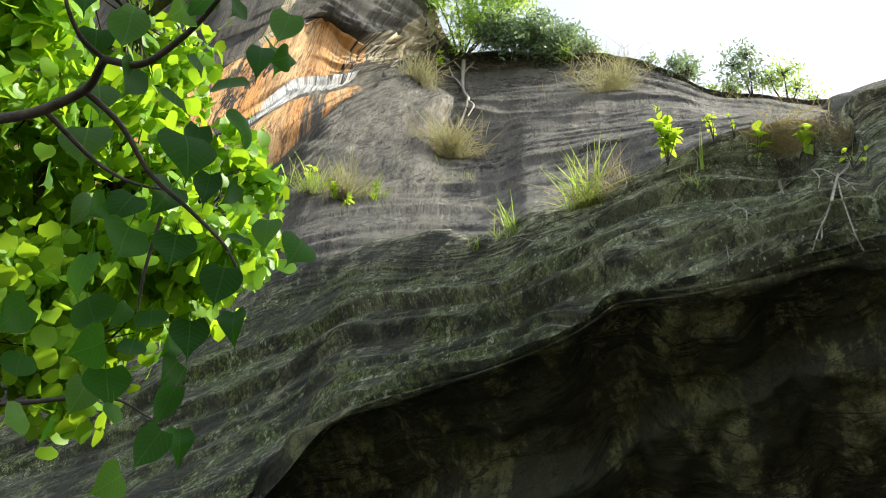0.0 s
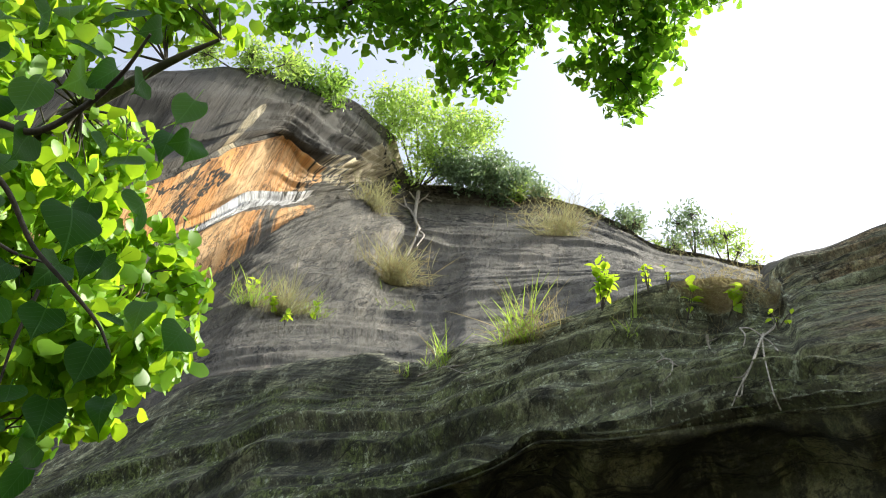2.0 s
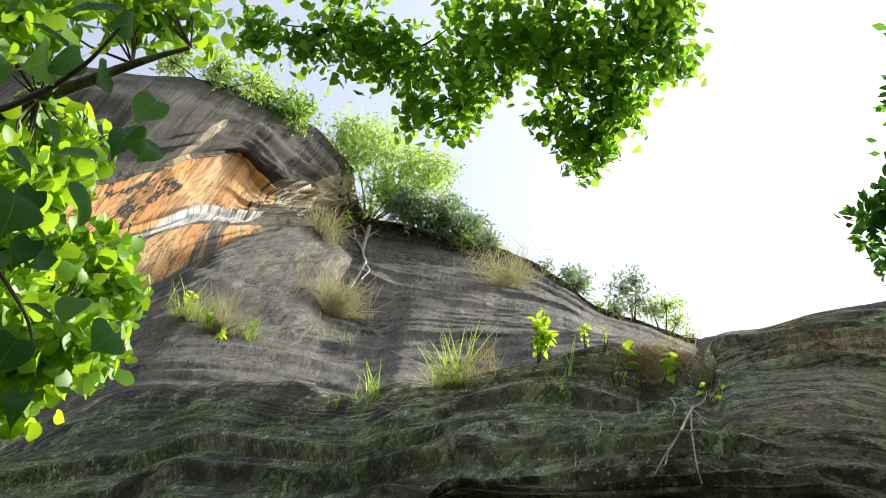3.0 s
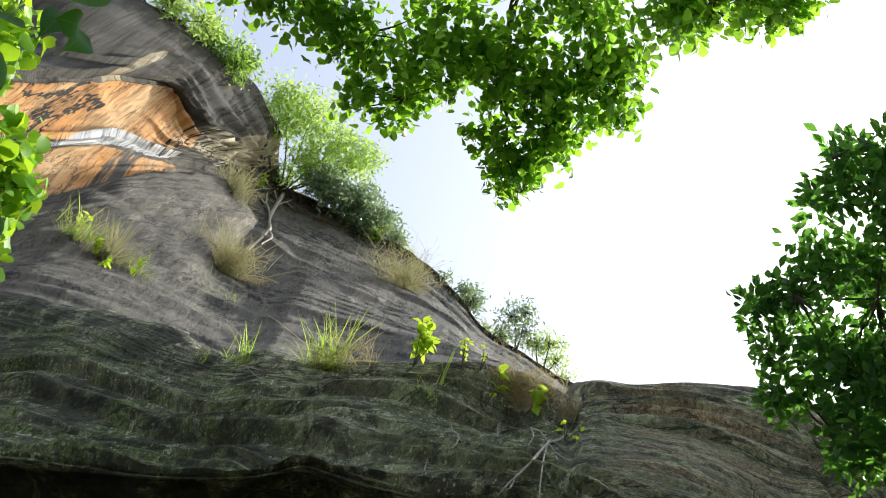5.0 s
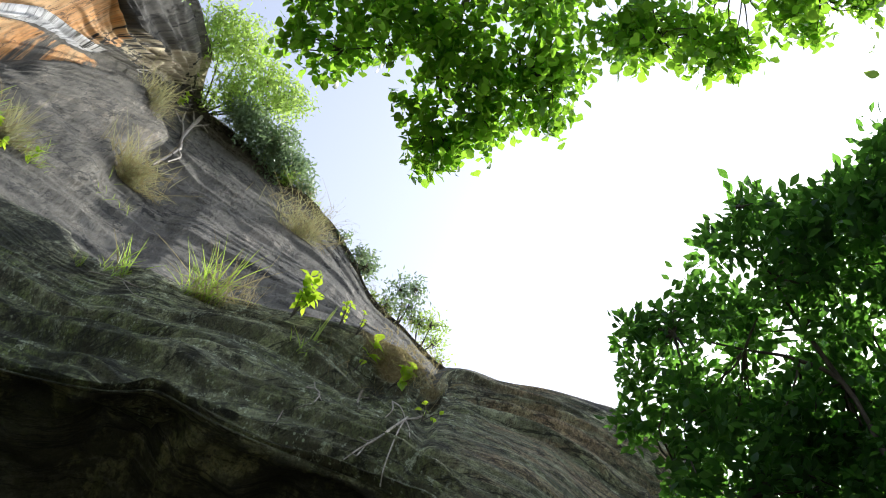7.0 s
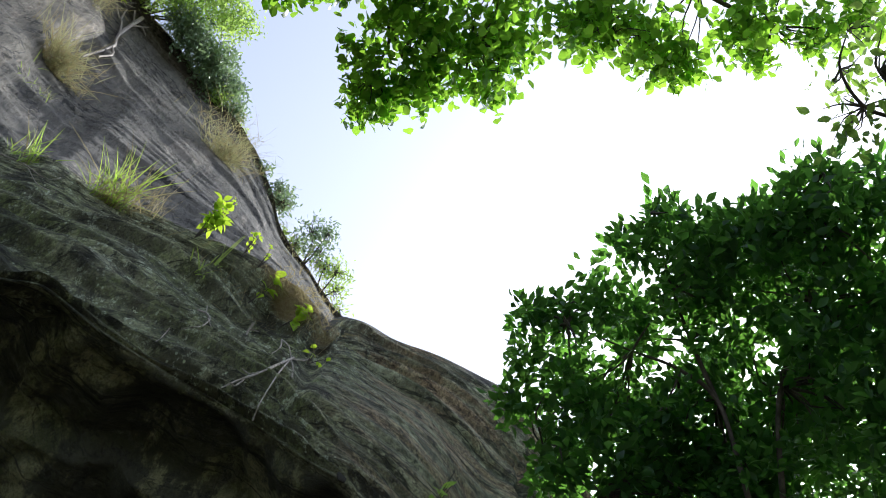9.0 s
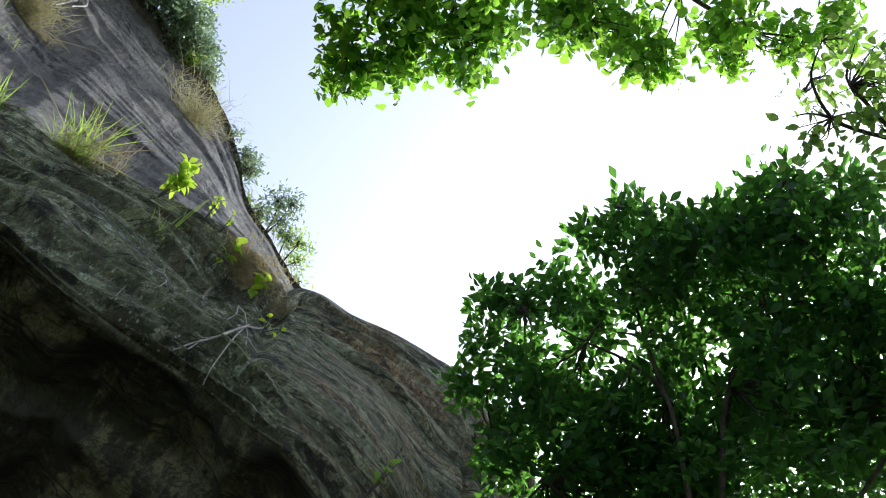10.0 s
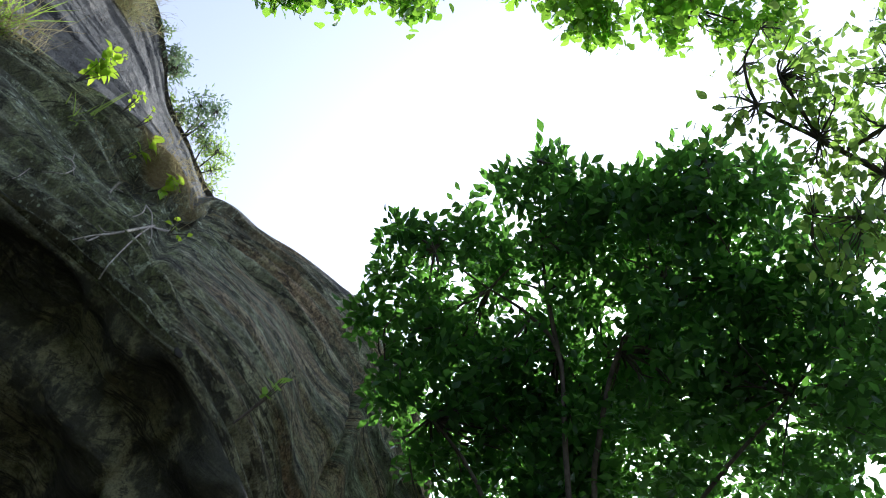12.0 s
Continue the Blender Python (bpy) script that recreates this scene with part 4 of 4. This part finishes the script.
BROAD_B = [(55.0, 55.5, .55), (46.6, 53.9, .55), (41.3, 52.5, .41), (39.9, 50.5, .28), (48.9, 50.4, .51), (56.3, 51.0, .55), (65.9, 55.5, .55), (66.1, 51.3, .55),
           (73.3, 55.9, .41), (79.4, 54.0, .51), (79.2, 49.6, .6), (73.1, 46.0, .6), (64.6, 46.8, .6), (55.6, 46.0, .55), (48.2, 46.2, .32)]
BROAD_C = [(76, 60, .45), (78, 57, .45), (80, 62.5, .28), (74, 62, .4), (70, 57.5, .5), (84, 57.5, .4), (68, 63.3, .25), (88, 54, .4), (58, 62.5, .3), (63, 63.2, .28), (72, 53, .5), (76, 54, .5), (70, 52.5, .5)]
BROAD_D = [(53.1, 48.4, 0.37), (49.4, 50.8, 0.32), (55.5, 50.4, 0.41), (57.9, 47.0, 0.41), (48.8, 48.2, 0.28), (45.2, 51.0, 0.23), (44.8, 48.4, 0.18), (52.4, 45.9, 0.37)]
BROAD_FILL = [(64.6, 61.2, .4), (61.7, 50.2, .45), (78.3, 48.4, .5), (49.9, 54.0, .4), (57.8, 47.6, .45), (61, 60.6, .35), (67.5, 60.2, .4), (53, 51, .4), (44, 54.5, .3), (82, 52, .4)]
BROAD_LOW = [(44, 48, .4), (52, 42, .6), (60, 41, .6), (68, 41, .6), (77, 42, .6), (84, 46, .6), (86, 50, .5), (46, 43, .4), (62, 53, .6), (70, 50, .6)]
pieces = []
for balls, lo, hi, per in ((BROAD_A + BROAD_C, 7.6, 8.0, 2700), (BROAD_FILL, 7.7, 9.0, 3000), (BROAD_B + BROAD_D + BROAD_LOW, 7.3, 8.2, 2200), (BROAD_B + BROAD_D + BROAD_LOW + BROAD_A[8:12], 8.2, 9.8, 2650)):
    at, mid = in_balls([(a + 0.3, e - 0.9, r * 0.8) for a, e, r in balls], per, lo, hi, 8, 0.05, 0.5)
    pieces.append((at, mid))
at, mid = (np.concatenate(q) for q in zip(*pieces))
# thin places in the crown, where sky and sun come through
a, e, d = bearings_of(at)
keep = np.ones(len(at), bool)
for ga, ge, r in ((67.9, 49.8, 0.75), (66.4, 50.6, 0.5), (44.9, 57.0, 0.9), (59.3, 57.5, 0.5)):
    keep &= np.hypot((a - ga) * np.cos(np.radians(ge)), e - ge) > r * rng.uniform(0.3, 1.1, len(at))
at, mid = at[keep], mid[keep]
crown(OBOVATE, at, rosettes(at, mid), rng.uniform(0.07, 0.115, len(at)), BROAD, broad)
hubs = [place(a, e, 7.8) for a, e in ((54.9, 53.6), (52, 55.5), (47.6, 56.8), (41, 58.5), (53.6, 57), (52.7, 60.1), (52, 64.5), (60.8, 53.6), (66, 57.5), (71.1, 60.6), (73, 63.5), (75, 50), (80, 53.5), (44, 49), (39, 51.5))]
twigs("twig_spray", mid, hubs, broad, 0.007)

# ---- the sparse tree with pale leaves ----
sparse = thing("sparse_tree", place(96, 0, 7.5) * Vector((1, 1, 0)), "thinly leaved tree with dark crooked branches", "tree")
foot = sparse.location.copy()
limb("trunk", [foot + Vector((0, 0, -0.2)), foot + Vector((0.1, 0.1, 3)), foot + Vector((-0.4, 0.3, 5.5)), place(96, 51, 7.4)], 0.16, 0.07, sparse, sides=10)
limb("limb", [place(96, 51, 7.4), place(91.9, 56.8, 6.9), place(90, 58.9, 6.7), place(85.9, 62.2, 6.6), place(81.1, 65.3, 6.5), place(81.7, 67.6, 6.5), place(85.8, 69, 6.5)], 0.028, 0.004, sparse)
limb("limb", [place(81.1, 65.3, 6.5), place(79, 66.1, 6.5), place(76.8, 66.4, 6.5)], 0.010, 0.002, sparse)
limb("limb", [place(88, 61, 6.65), place(92.5, 61.1, 6.6), place(97, 62.5, 6.6)], 0.018, 0.004, sparse)
limb("limb", [place(85.9, 62.2, 6.6), place(85.1, 66.2, 6.5), place(88.8, 67.8, 6.5)], 0.014, 0.003, sparse)
limb("limb", [place(91.9, 56.8, 6.9), place(86, 57.5, 6.8), place(82, 58.6, 6.7)], 0.02, 0.004, sparse)
SPARSE = [(82.8, 67.0, .19), (90.4, 66.0, .19), (89.2, 62.1, .34), (94.6, 64.0, .22), (83.6, 59.1, .22), (86.0, 57.1, .3), (81.9, 55.5, .22),
          (87.2, 68.2, .11), (77.7, 64.9, .13), (89.8, 59.1, .22), (97, 60, .35), (100, 65, .35), (95, 56, .35), (84, 64, .2), (88, 64.5, .2), (85, 61, .2)]
at, mid = in_balls(SPARSE, 1050, 6.2, 7.0, 5, 0.09)
crown(OVAL, at, hanging(len(at), 0.9), rng.uniform(0.06, 0.10, len(at)), PALE, sparse)
hubs = [place(a, e, 6.55) for a, e in ((91.9, 56.8), (90, 58.9), (85.9, 62.2), (81.1, 65.3), (81.7, 67.6), (85.8, 69), (92.5, 61.1), (97, 62.5), (85.1, 66.2), (86, 57.5), (82, 58.6))]
twigs("twig_spray", mid, hubs, sparse, 0.0035)


# ---- on the crest of the cliff ----
def crest_plant(name, label, category, balls, per, d, shape, size, mat, foot_az, foot_el, clump=6, spread=0.18, stems=5, group=""):
    balls = [(a, e, r * (edge(CREST, np.array([foot_az]))[1][0] + 0.6) / d) for a, e, r in balls]
    d = edge(CREST, np.array([foot_az]))[1][0] + 0.6
    base = place(foot_az, foot_el, d)
    ob = thing(name, base, label, category, group)
    at, mid = in_balls(balls, per, d - 0.8, d + 0.8, clump, spread, 0.5)
    child("crown", mesh_of("crown", *scatter(shape, at, any_way(len(at)), rng.uniform(0.7, 1.3, len(at)) * size), mat), ob, kind="stuff")
    for a, e, r in balls[:stems]:
        tip = place(a, e, d)
        limb("stem", [base, base.lerp(tip, 0.5) + Vector((random.uniform(-0.2, 0.2), 0, 0.15)), tip], 0.06, 0.012, ob, sides=5)
    twigs("twig_spray", mid, [place(a, e, d) for a, e, r in balls], ob, 0.010, most=120)
    return ob


crest_plant("feathery_tree", "airy bright green feathery tree on the cliff crest", "tree",
            [(-24.5, 67.5, 1.48), (-29.7, 67.3, 1.11), (-18.7, 66.8, 1.48), (-21.1, 65.2, 1.23), (-15.3, 66.7, 1.11), (-22.5, 63.9, .62), (-27.1, 66.5, 1.23), (-12.9, 67.2, .62)],
            520, 43.5, SLIVER, 0.22, FEATHER, -22.0, 62.8, 8, 0.25, 8)
crest_plant("dark_bush", "dark green bush on top of the dome of rock", "bush", [(-37.3, 67.1, .98), (-42.1, 66.9, .65)], 900, 38.5, SLIVER, 0.22, PALE, -38, 66.0)
crest_plant("pale_bush", "pale green feathery bush on top of the dome of rock", "bush", [(-44.5, 67.0, .76), (-49.0, 66.2, .9), (-54, 64.8, .8)], 700, 38, SLIVER, 0.22, FEATHER, -48, 65.0)
crest_plant("blue_green_bush", "dense blue-green bush on the cliff crest", "bush",
            [(-16.0, 64.5, 1.11), (-12.2, 64.6, 1.11), (-8.3, 64.0, .86), (-18.5, 64.6, .86), (-6.0, 63.4, .49), (-11.2, 63.6, .99)], 1100, 42.5, SLIVER, 0.22, OLIVE, -12.5, 62.8, 7, 0.14)
for a, e, r in ((-11.9, 63.3, .43), (-8.9, 63.3, .43), (-4.6, 62.6, .34)):
    crest_plant("low_shrub", "low yellow-green shrub on the cliff crest", "shrub", [(a, e, r)], 1500, 41.8, SLIVER, 0.2, FEATHER, a, e - 0.5, stems=1, group="shrubs on the crest")
crest_plant("small_bush", "small grey-green bush on the cliff crest", "bush", [(4.8, 60.9, .66), (3.9, 61.5, .36)], 900, 44.5, SLIVER, 0.22, OLIVE, 4.6, 59.9)
crest_plant("small_bush", "thin low bush on the cliff crest", "bush", [(0.9, 61.9, .36)], 700, 44, SLIVER, 0.2, OLIVE, 0.9, 61.2)
crest_plant("crest_tree", "small round tree with thin crown on the crest", "tree", [(9.8, 60.3, .92), (8.6, 59.1, .79), (11.3, 60.6, .66), (11.3, 59.5, .79)], 380, 46, SLIVER, 0.2, OLIVE, 10.2, 57.9)
crest_plant("crest_tree", "small light green tree with thin crown on the crest", "tree", [(14.1, 58.8, .92), (14.7, 57.8, .66), (12.6, 58.8, .7), (16.0, 56.9, .4)], 380, 46, SLIVER, 0.2, FEATHER, 13.2, 57.0)
crest_plant("low_shrub", "low yellow-green shrub on the cliff crest", "shrub", [(8.3, 58.9, .5), (6.8, 59.3, .3)], 900, 44.5, SLIVER, 0.2, FEATHER, 8, 58.6, stems=1, group="shrubs on the crest")


# ---- small plants on the rock ----
from mathutils.bvhtree import BVHTree


def rock_tree(name):
    me = bpy.data.objects[name].data
    return BVHTree.FromPolygons([v.co for v in me.vertices], [p.vertices for p in me.polygons])


OVERHANG, FACE = rock_tree("rock_overhang"), rock_tree("cliff_face")


def foothold(a, e):
    """The place on the rock at a bearing and elevation; a little lower where that looks past the edge."""
    for k in range(12):
        way = (place(a, e - 0.15 * k, 1) - EYE).normalized()
        hits = [h for h in (OVERHANG.ray_cast(EYE, way), FACE.ray_cast(EYE, way)) if h[0]]
        if hits:
            return min(hits, key=lambda h: h[3])[0]
    return place(a, e, 10)


def blades(base, n, length, spread, bend, width, lean=(0, 0, 0), tuft=0.05):
    """Curved tapering grass blades that rise from one root."""
    vs, fs = [], []
    for k in range(n):
        a = rng.uniform(0, 2 * np.pi)
        out = np.array([np.cos(a), np.sin(a), 0])
        l = length * rng.uniform(0.45, 1.0)
        root = np.array(base) + np.array([rng.normal() * tuft, rng.normal() * tuft, 0])
        w = width * rng.uniform(0.6, 1.2)
        tilt, b = rng.uniform(0.05, spread), rng.uniform(0.2, 1) * bend
        side = np.cross(out, [0, 0, 1.0])
        m = len(vs)
        for i in range(6):
            s = i / 5
            p = root + l * (np.array([0, 0, 1.0]) * (s - 0.45 * b * s * s) + out * (tilt * s + b * s * s) + np.array(lean) * s)
            h = w * (1 - s) ** 0.7 * (0.55 + 0.45 * min(1, 4 * s)) / 2 + 0.0004
            vs += [p - side * h, p + side * h]
        for i in range(5):
            q = m + 2 * i
            fs += [(q, q + 1, q + 3), (q, q + 3, q + 2)]
    return np.array(vs), np.array(fs)


OUTWARD = (0.02, -0.18, 0.0)


def grass_clump(a, e, n, length, spread, bend, width, label, dry=0.3, mat=None, tuft=0.05, lean=OUTWARD, name="grass_clump"):
    p = foothold(a, e)
    ob = thing(name, p, label, "grass", "grass clumps on the rock")
    q = p - Vector((0, 0, 0.03)) + (EYE - p).normalized() * 0.05
    child("grass", mesh_of("grass", *blades(q, n, length, spread, bend, width, lean, tuft), mat or BLADE), ob, kind="stuff")
    if dry:
        child("dry_grass", mesh_of("dry_grass", *blades(q, int(n * dry), length * 0.75, spread * 1.6, bend * 1.3, width * 0.7, lean, tuft * 1.2), STRAW), ob, "straw-coloured dead blades", "stuff")
    return ob


grass_clump(-16.1, 53.2, 34, 0.58, 0.5, 0.45, 0.019, "tall bright green grass clump on the rock ledge", 0.25, tuft=0.06)
grass_clump(-17.6, 53.0, 12, 0.30, 0.6, 0.5, 0.012, "short green grass clump on the rock ledge", 0.3)
grass_clump(-19.5, 52.3, 26, 0.17, 0.55, 0.4, 0.009, "small pale grass tuft on the rock ledge", 0.6)
grass_clump(-8.4, 54.9, 80, 0.62, 0.8, 0.6, 0.016, "large green grass clump with dead straw round its foot", 0.9, tuft=0.10)
grass_clump(-10.3, 54.7, 16, 0.42, 0.6, 0.6, 0.012, "drooping green grass clump on the rock ledge", 0.8, tuft=0.05)
grass_clump(-5.3, 55.8, 60, 0.56, 0.45, 0.3, 0.006, "dry straw-coloured grass clump on the rock ledge", 0, STRAW, tuft=0.10)
grass_clump(-7.8, 54.9, 90, 0.22, 1.1, 0.9, 0.008, "mat of dead brown grass on the ledge edge", 0, STRAW, tuft=0.16)
grass_clump(2.9, 55.7, 6, 0.62, 0.25, 0.12, 0.026, "few tall yellow-green blades on the ledge", 0, tuft=0.03)
grass_clump(3.3, 55.6, 3, 0.36, 0.9, 0.3, 0.014, "few slanting pale blades on the ledge", 0.5, tuft=0.03)
grass_clump(1.6, 55.3, 10, 0.32, 0.3, 0.5, 0.006, "dead grass stalks hanging on the rock", 0, STRAW)
grass_clump(2.3, 54.7, 12, 0.15, 0.9, 0.5, 0.012, "small green grass tuft on the rock", 0)
for a, e in ((5.6, 55.0), (6.8, 54.2), (4.6, 55.2), (10.2, 53.9), (13.9, 54.4), (15.6, 53.6), (8.2, 53.8)):
    grass_clump(a, e, 9, 0.2, 1.0, 1.0, 0.004, "wispy dead grass on the rock", 0, STRAW, tuft=0.07, lean=(0, -0.2, -0.4))
for k in range(10):
    a = 9.5 + k * 0.7
    grass_clump(a, smooth_curve(*np.array(LEDGE).T[:2], np.array([a]))[0] - 0.25, 60, 0.09, 1.3, 1.2, 0.006, "mat of brown dry grass along the rim", 0, STRAW, tuft=0.12, lean=(0, -0.1, -0.1), name="grass_mat")
# on the far cliff
far = (0.05, -0.1, 0.1)
grass_clump(-32.4, 53.9, 260, 1.1, 0.6, 0.45, 0.028, "bushy pale grass tuft on the cliff", 0.5, WITHERED, tuft=0.22, lean=far)
grass_clump(-35.5, 53.8, 140, 0.75, 0.7, 0.5, 0.028, "pale green grass tuft on the cliff", 0.6, tuft=0.25, lean=far)
grass_clump(-29.6, 54.4, 90, 0.6, 0.6, 0.5, 0.02, "short pale grass tuft on the cliff", 0.5, tuft=0.2, lean=far)
grass_clump(-22.2, 57.3, 280, 1.3, 0.9, 0.8, 0.03, "dry pale grass hanging on the cliff", 1.0, WITHERED, tuft=0.4, lean=(0, -0.1, -0.3))
grass_clump(-23.6, 57.9, 140, 1.1, 0.9, 0.6, 0.02, "dry pale grass on the cliff", 0.6, WITHERED, tuft=0.3, lean=far)
grass_clump(-20.2, 56.3, 20, 0.35, 0.6, 0.3, 0.014, "small dry grass tuft on the cliff", 0, WITHERED, tuft=0.1, lean=far)
grass_clump(-22.0, 55.9, 25, 0.3, 0.9, 0.5, 0.02, "small green tuft on the cliff", 0, tuft=0.25, lean=far)
grass_clump(-3.8, 60.8, 240, 1.5, 0.7, 0.9, 0.03, "dry olive grass tuft below the crest", 0.7, WITHERED, tuft=0.4, lean=(0, -0.2, -0.2))
grass_clump(-6.3, 61.4, 90, 1.0, 0.9, 0.8, 0.03, "dry olive grass tuft below the crest", 0.8, WITHERED, tuft=0.6, lean=(0, -0.1, -0.1))
grass_clump(-2.2, 61.4, 60, 0.8, 0.9, 0.6, 0.03, "dry olive grass on the crest", 0.8, WITHERED, tuft=0.4, lean=far)
grass_clump(-26.8, 61.3, 260, 1.4, 0.6, 0.7, 0.03, "pale grass tuft on a cliff shelf", 0.4, WITHERED, tuft=0.3, lean=far)
for k in range(14):
    a = -21 + k * 2.6
    e = smooth_curve(*np.array(CREST).T[:2], np.array([a]))[0]
    grass_clump(a, e - 0.15, 50, 0.55, 0.9, 0.6, 0.025, "low pale grass along the cliff crest", 0.4, WITHERED, tuft=0.5, lean=far)


def sprig(a, e, n, height, leaf, spread, mat, label, shape=OVAL_FINE, name="leafy_plant", stems=3):
    p = foothold(a, e)
    p = p + (EYE - p).normalized() * 0.22
    ob = thing(name, p, label, "plant")
    tips = []
    for k in range(stems):
        t = p + Vector((0.05 + rng.normal() * spread * 0.5, -0.30 * min(1, height / 0.3) + rng.normal() * spread * 0.3, height * rng.uniform(0.6, 1.0)))
        limb("stem", [p - Vector((0, 0, 0.03)), p.lerp(t, 0.5) + Vector((0.01, -0.02, 0)), t], 0.006, 0.002, ob, BARK, 5)
        tips.append((p, t))
    for k in range(n):
        lo, hi = tips[k % stems]
        s = rng.uniform(0.35, 1.0)
        c = lo.lerp(hi, s) + Vector(rng.normal(size=3).tolist()) * 0.012
        way = unit(np.array([rng.normal(), rng.normal() - 0.3, 0.35 + 0.5 * rng.normal()]))
        turn = frames_for(way[None], np.array([[0.3 * rng.normal(), -0.6, 0.8]]))
        v, f = scatter(shape, np.array([tuple(c)]), turn, [leaf * rng.uniform(0.7, 1.1)])
        child("leaf", mesh_of("leaf", v, f, mat), ob)
    return ob


sprig(-0.2, 56.4, 60, 0.5, 0.13, 0.16, LIME, "bright lime-green leafy seedling on the ledge", stems=6)
sprig(0.4, 58.9, 12, 0.30, 0.10, 0.10, LIME, "small lime-green sprig above the ledge")
sprig(4.8, 57.0, 14, 0.22, 0.07, 0.14, LIME, "small lime-green sprig on the rim")
sprig(6.8, 56.9, 8, 0.12, 0.06, 0.12, LIME, "low lime-green sprig on the rim")
sprig(7.8, 54.9, 10, 0.26, 0.155, 0.12, LIME, "lime-green plant with large oval leaves in a rock hollow", stems=2)
sprig(11.6, 54.5, 12, 0.20, 0.155, 0.16, LIME, "lime-green plant with large oval leaves beside a dead root", stems=2)
sprig(15.6, 53.2, 8, 0.12, 0.06, 0.1, LIME, "small green sprig among dead twigs")
sprig(28.6, 45.6, 8, 0.35, 0.10, 0.10, PALE, "small sapling growing from the shaded rock", OVAL)
sprig(-33.2, 53.7, 14, 0.5, 0.22, 0.3, LIME, "bright green shrublet on the cliff", OVAL)
sprig(-31.9, 53.4, 10, 0.35, 0.2, 0.25, LIME, "bright green shrublet on the cliff", OVAL)
sprig(-36.0, 54.2, 10, 0.45, 0.2, 0.25, LIME, "bright green shrublet on the cliff", OVAL)
sprig(-29.4, 54.3, 8, 0.3, 0.2, 0.2, LIME, "bright green shrublet on the cliff", OVAL)
sprig(-24.6, 62.3, 14, 0.9, 0.3, 0.4, LIME, "yellow-green shrublet on a cliff shelf", OVAL)


# ---- dead roots and twigs ----
def dead_wood(name, label, lines, r0, r1, lift):
    """Each line: bearings and elevations along the rock, held a little in front of it."""
    ob = None
    for k, line in enumerate(lines):
        pts = []
        for a, e in line:
            p = foothold(a, e)
            pts.append(p + (EYE - p).normalized() * lift)
        if ob is None:
            ob = thing(name, pts[0], label, "root")
        limb("strand", pts, r0 * (1 if k == 0 else 0.6), r1, ob, DRY, 6)
    return ob


dead_wood("dead_root", "bleached dead root hanging from the ledge", [
    [(14.2, 53.1), (12.2, 51.6), (10.8, 50.7), (9.7, 49.8)], [(14.0, 53.0), (13.5, 51.4), (13.3, 49.8), (13.4, 48.9)],
    [(12.4, 53.8), (13.3, 53.6), (14.1, 53.0), (15.6, 53.4)], [(14.1, 53.0), (15.2, 53.2), (15.8, 53.7)],
    [(12.2, 51.6), (11.2, 51.2), (10.5, 51.3)], [(11.3, 51.1), (10.6, 50.2), (10.2, 50.3)], [(14.0, 53.0), (14.6, 52.5), (14.9, 52.0)], [(12.4, 53.8), (12.6, 53.2), (12.2, 52.8)]], 0.012, 0.004, 0.12)
dead_wood("dead_root", "bleached forked dead tree on the cliff", [
    [(-21.7, 62.9), (-21.5, 61.4), (-20.8, 60.7), (-21.3, 59.6), (-21.5, 59.1)], [(-21.5, 61.4), (-22.8, 61.9), (-24.1, 62.1)],
    [(-21.7, 62.1), (-20.8, 62.6), (-19.8, 62.5)], [(-20.8, 60.7), (-20.1, 60.4), (-20.7, 59.8)], [(-21.8, 62.4), (-22.8, 62.8)], [(-20.8, 62.6), (-20.4, 62.9)], [(-22.8, 61.9), (-23.4, 62.5)]], 0.10, 0.03, 0.5)
dead_wood("dead_twig", "thin bleached twig on the mossy rock", [[(9.3, 53.9), (9.2, 53.3), (9.6, 52.8)], [(9.25, 53.5), (10.1, 53.6)]], 0.014, 0.004, 0.05)
dead_wood("dead_twig", "thin bleached twig on the mossy rock", [[(4.2, 53.0), (5.0, 53.1), (5.6, 52.9), (5.2, 52.2), (4.0, 51.6)], [(5.0, 53.1), (4.7, 53.5)], [(5.4, 52.9), (6.0, 52.6), (7.2, 52.4)]], 0.009, 0.003, 0.05)
dead_wood("dead_twig", "thin bleached twig on the mossy rock", [[(3.1, 51.3), (3.0, 50.7), (2.7, 50.1)]], 0.006, 0.002, 0.04)
dead_wood("dead_twig", "long thin root lying along the ledge", [[(-18.4, 52.4), (-16.5, 53.0), (-14.4, 53.3), (-13.2, 54.0), (-13.9, 54.6)], [(-15.5, 53.1), (-13.8, 52.9), (-12.4, 53.3)]], 0.009, 0.004, 0.04)

# a pale flake of stone caught on the lip of the overhang
p = foothold(22.1, 47.7)
bm = bmesh.new()
bmesh.ops.create_icosphere(bm, subdivisions=3, radius=0.035)
for v in bm.verts:
    v.co = Vector((v.co.x * 1.0, v.co.y * 0.35, v.co.z * 1.2)) * (1 + 0.35 * noise.noise(v.co * 22))
me = bpy.data.meshes.new("stone_flake")
bm.to_mesh(me)
bm.free()
me.materials.append(CLIFF)
ob = new("stone_flake", me)
ob.location = p
tagged(ob, "pale stone flake stuck on the dark rock lip", "stone")
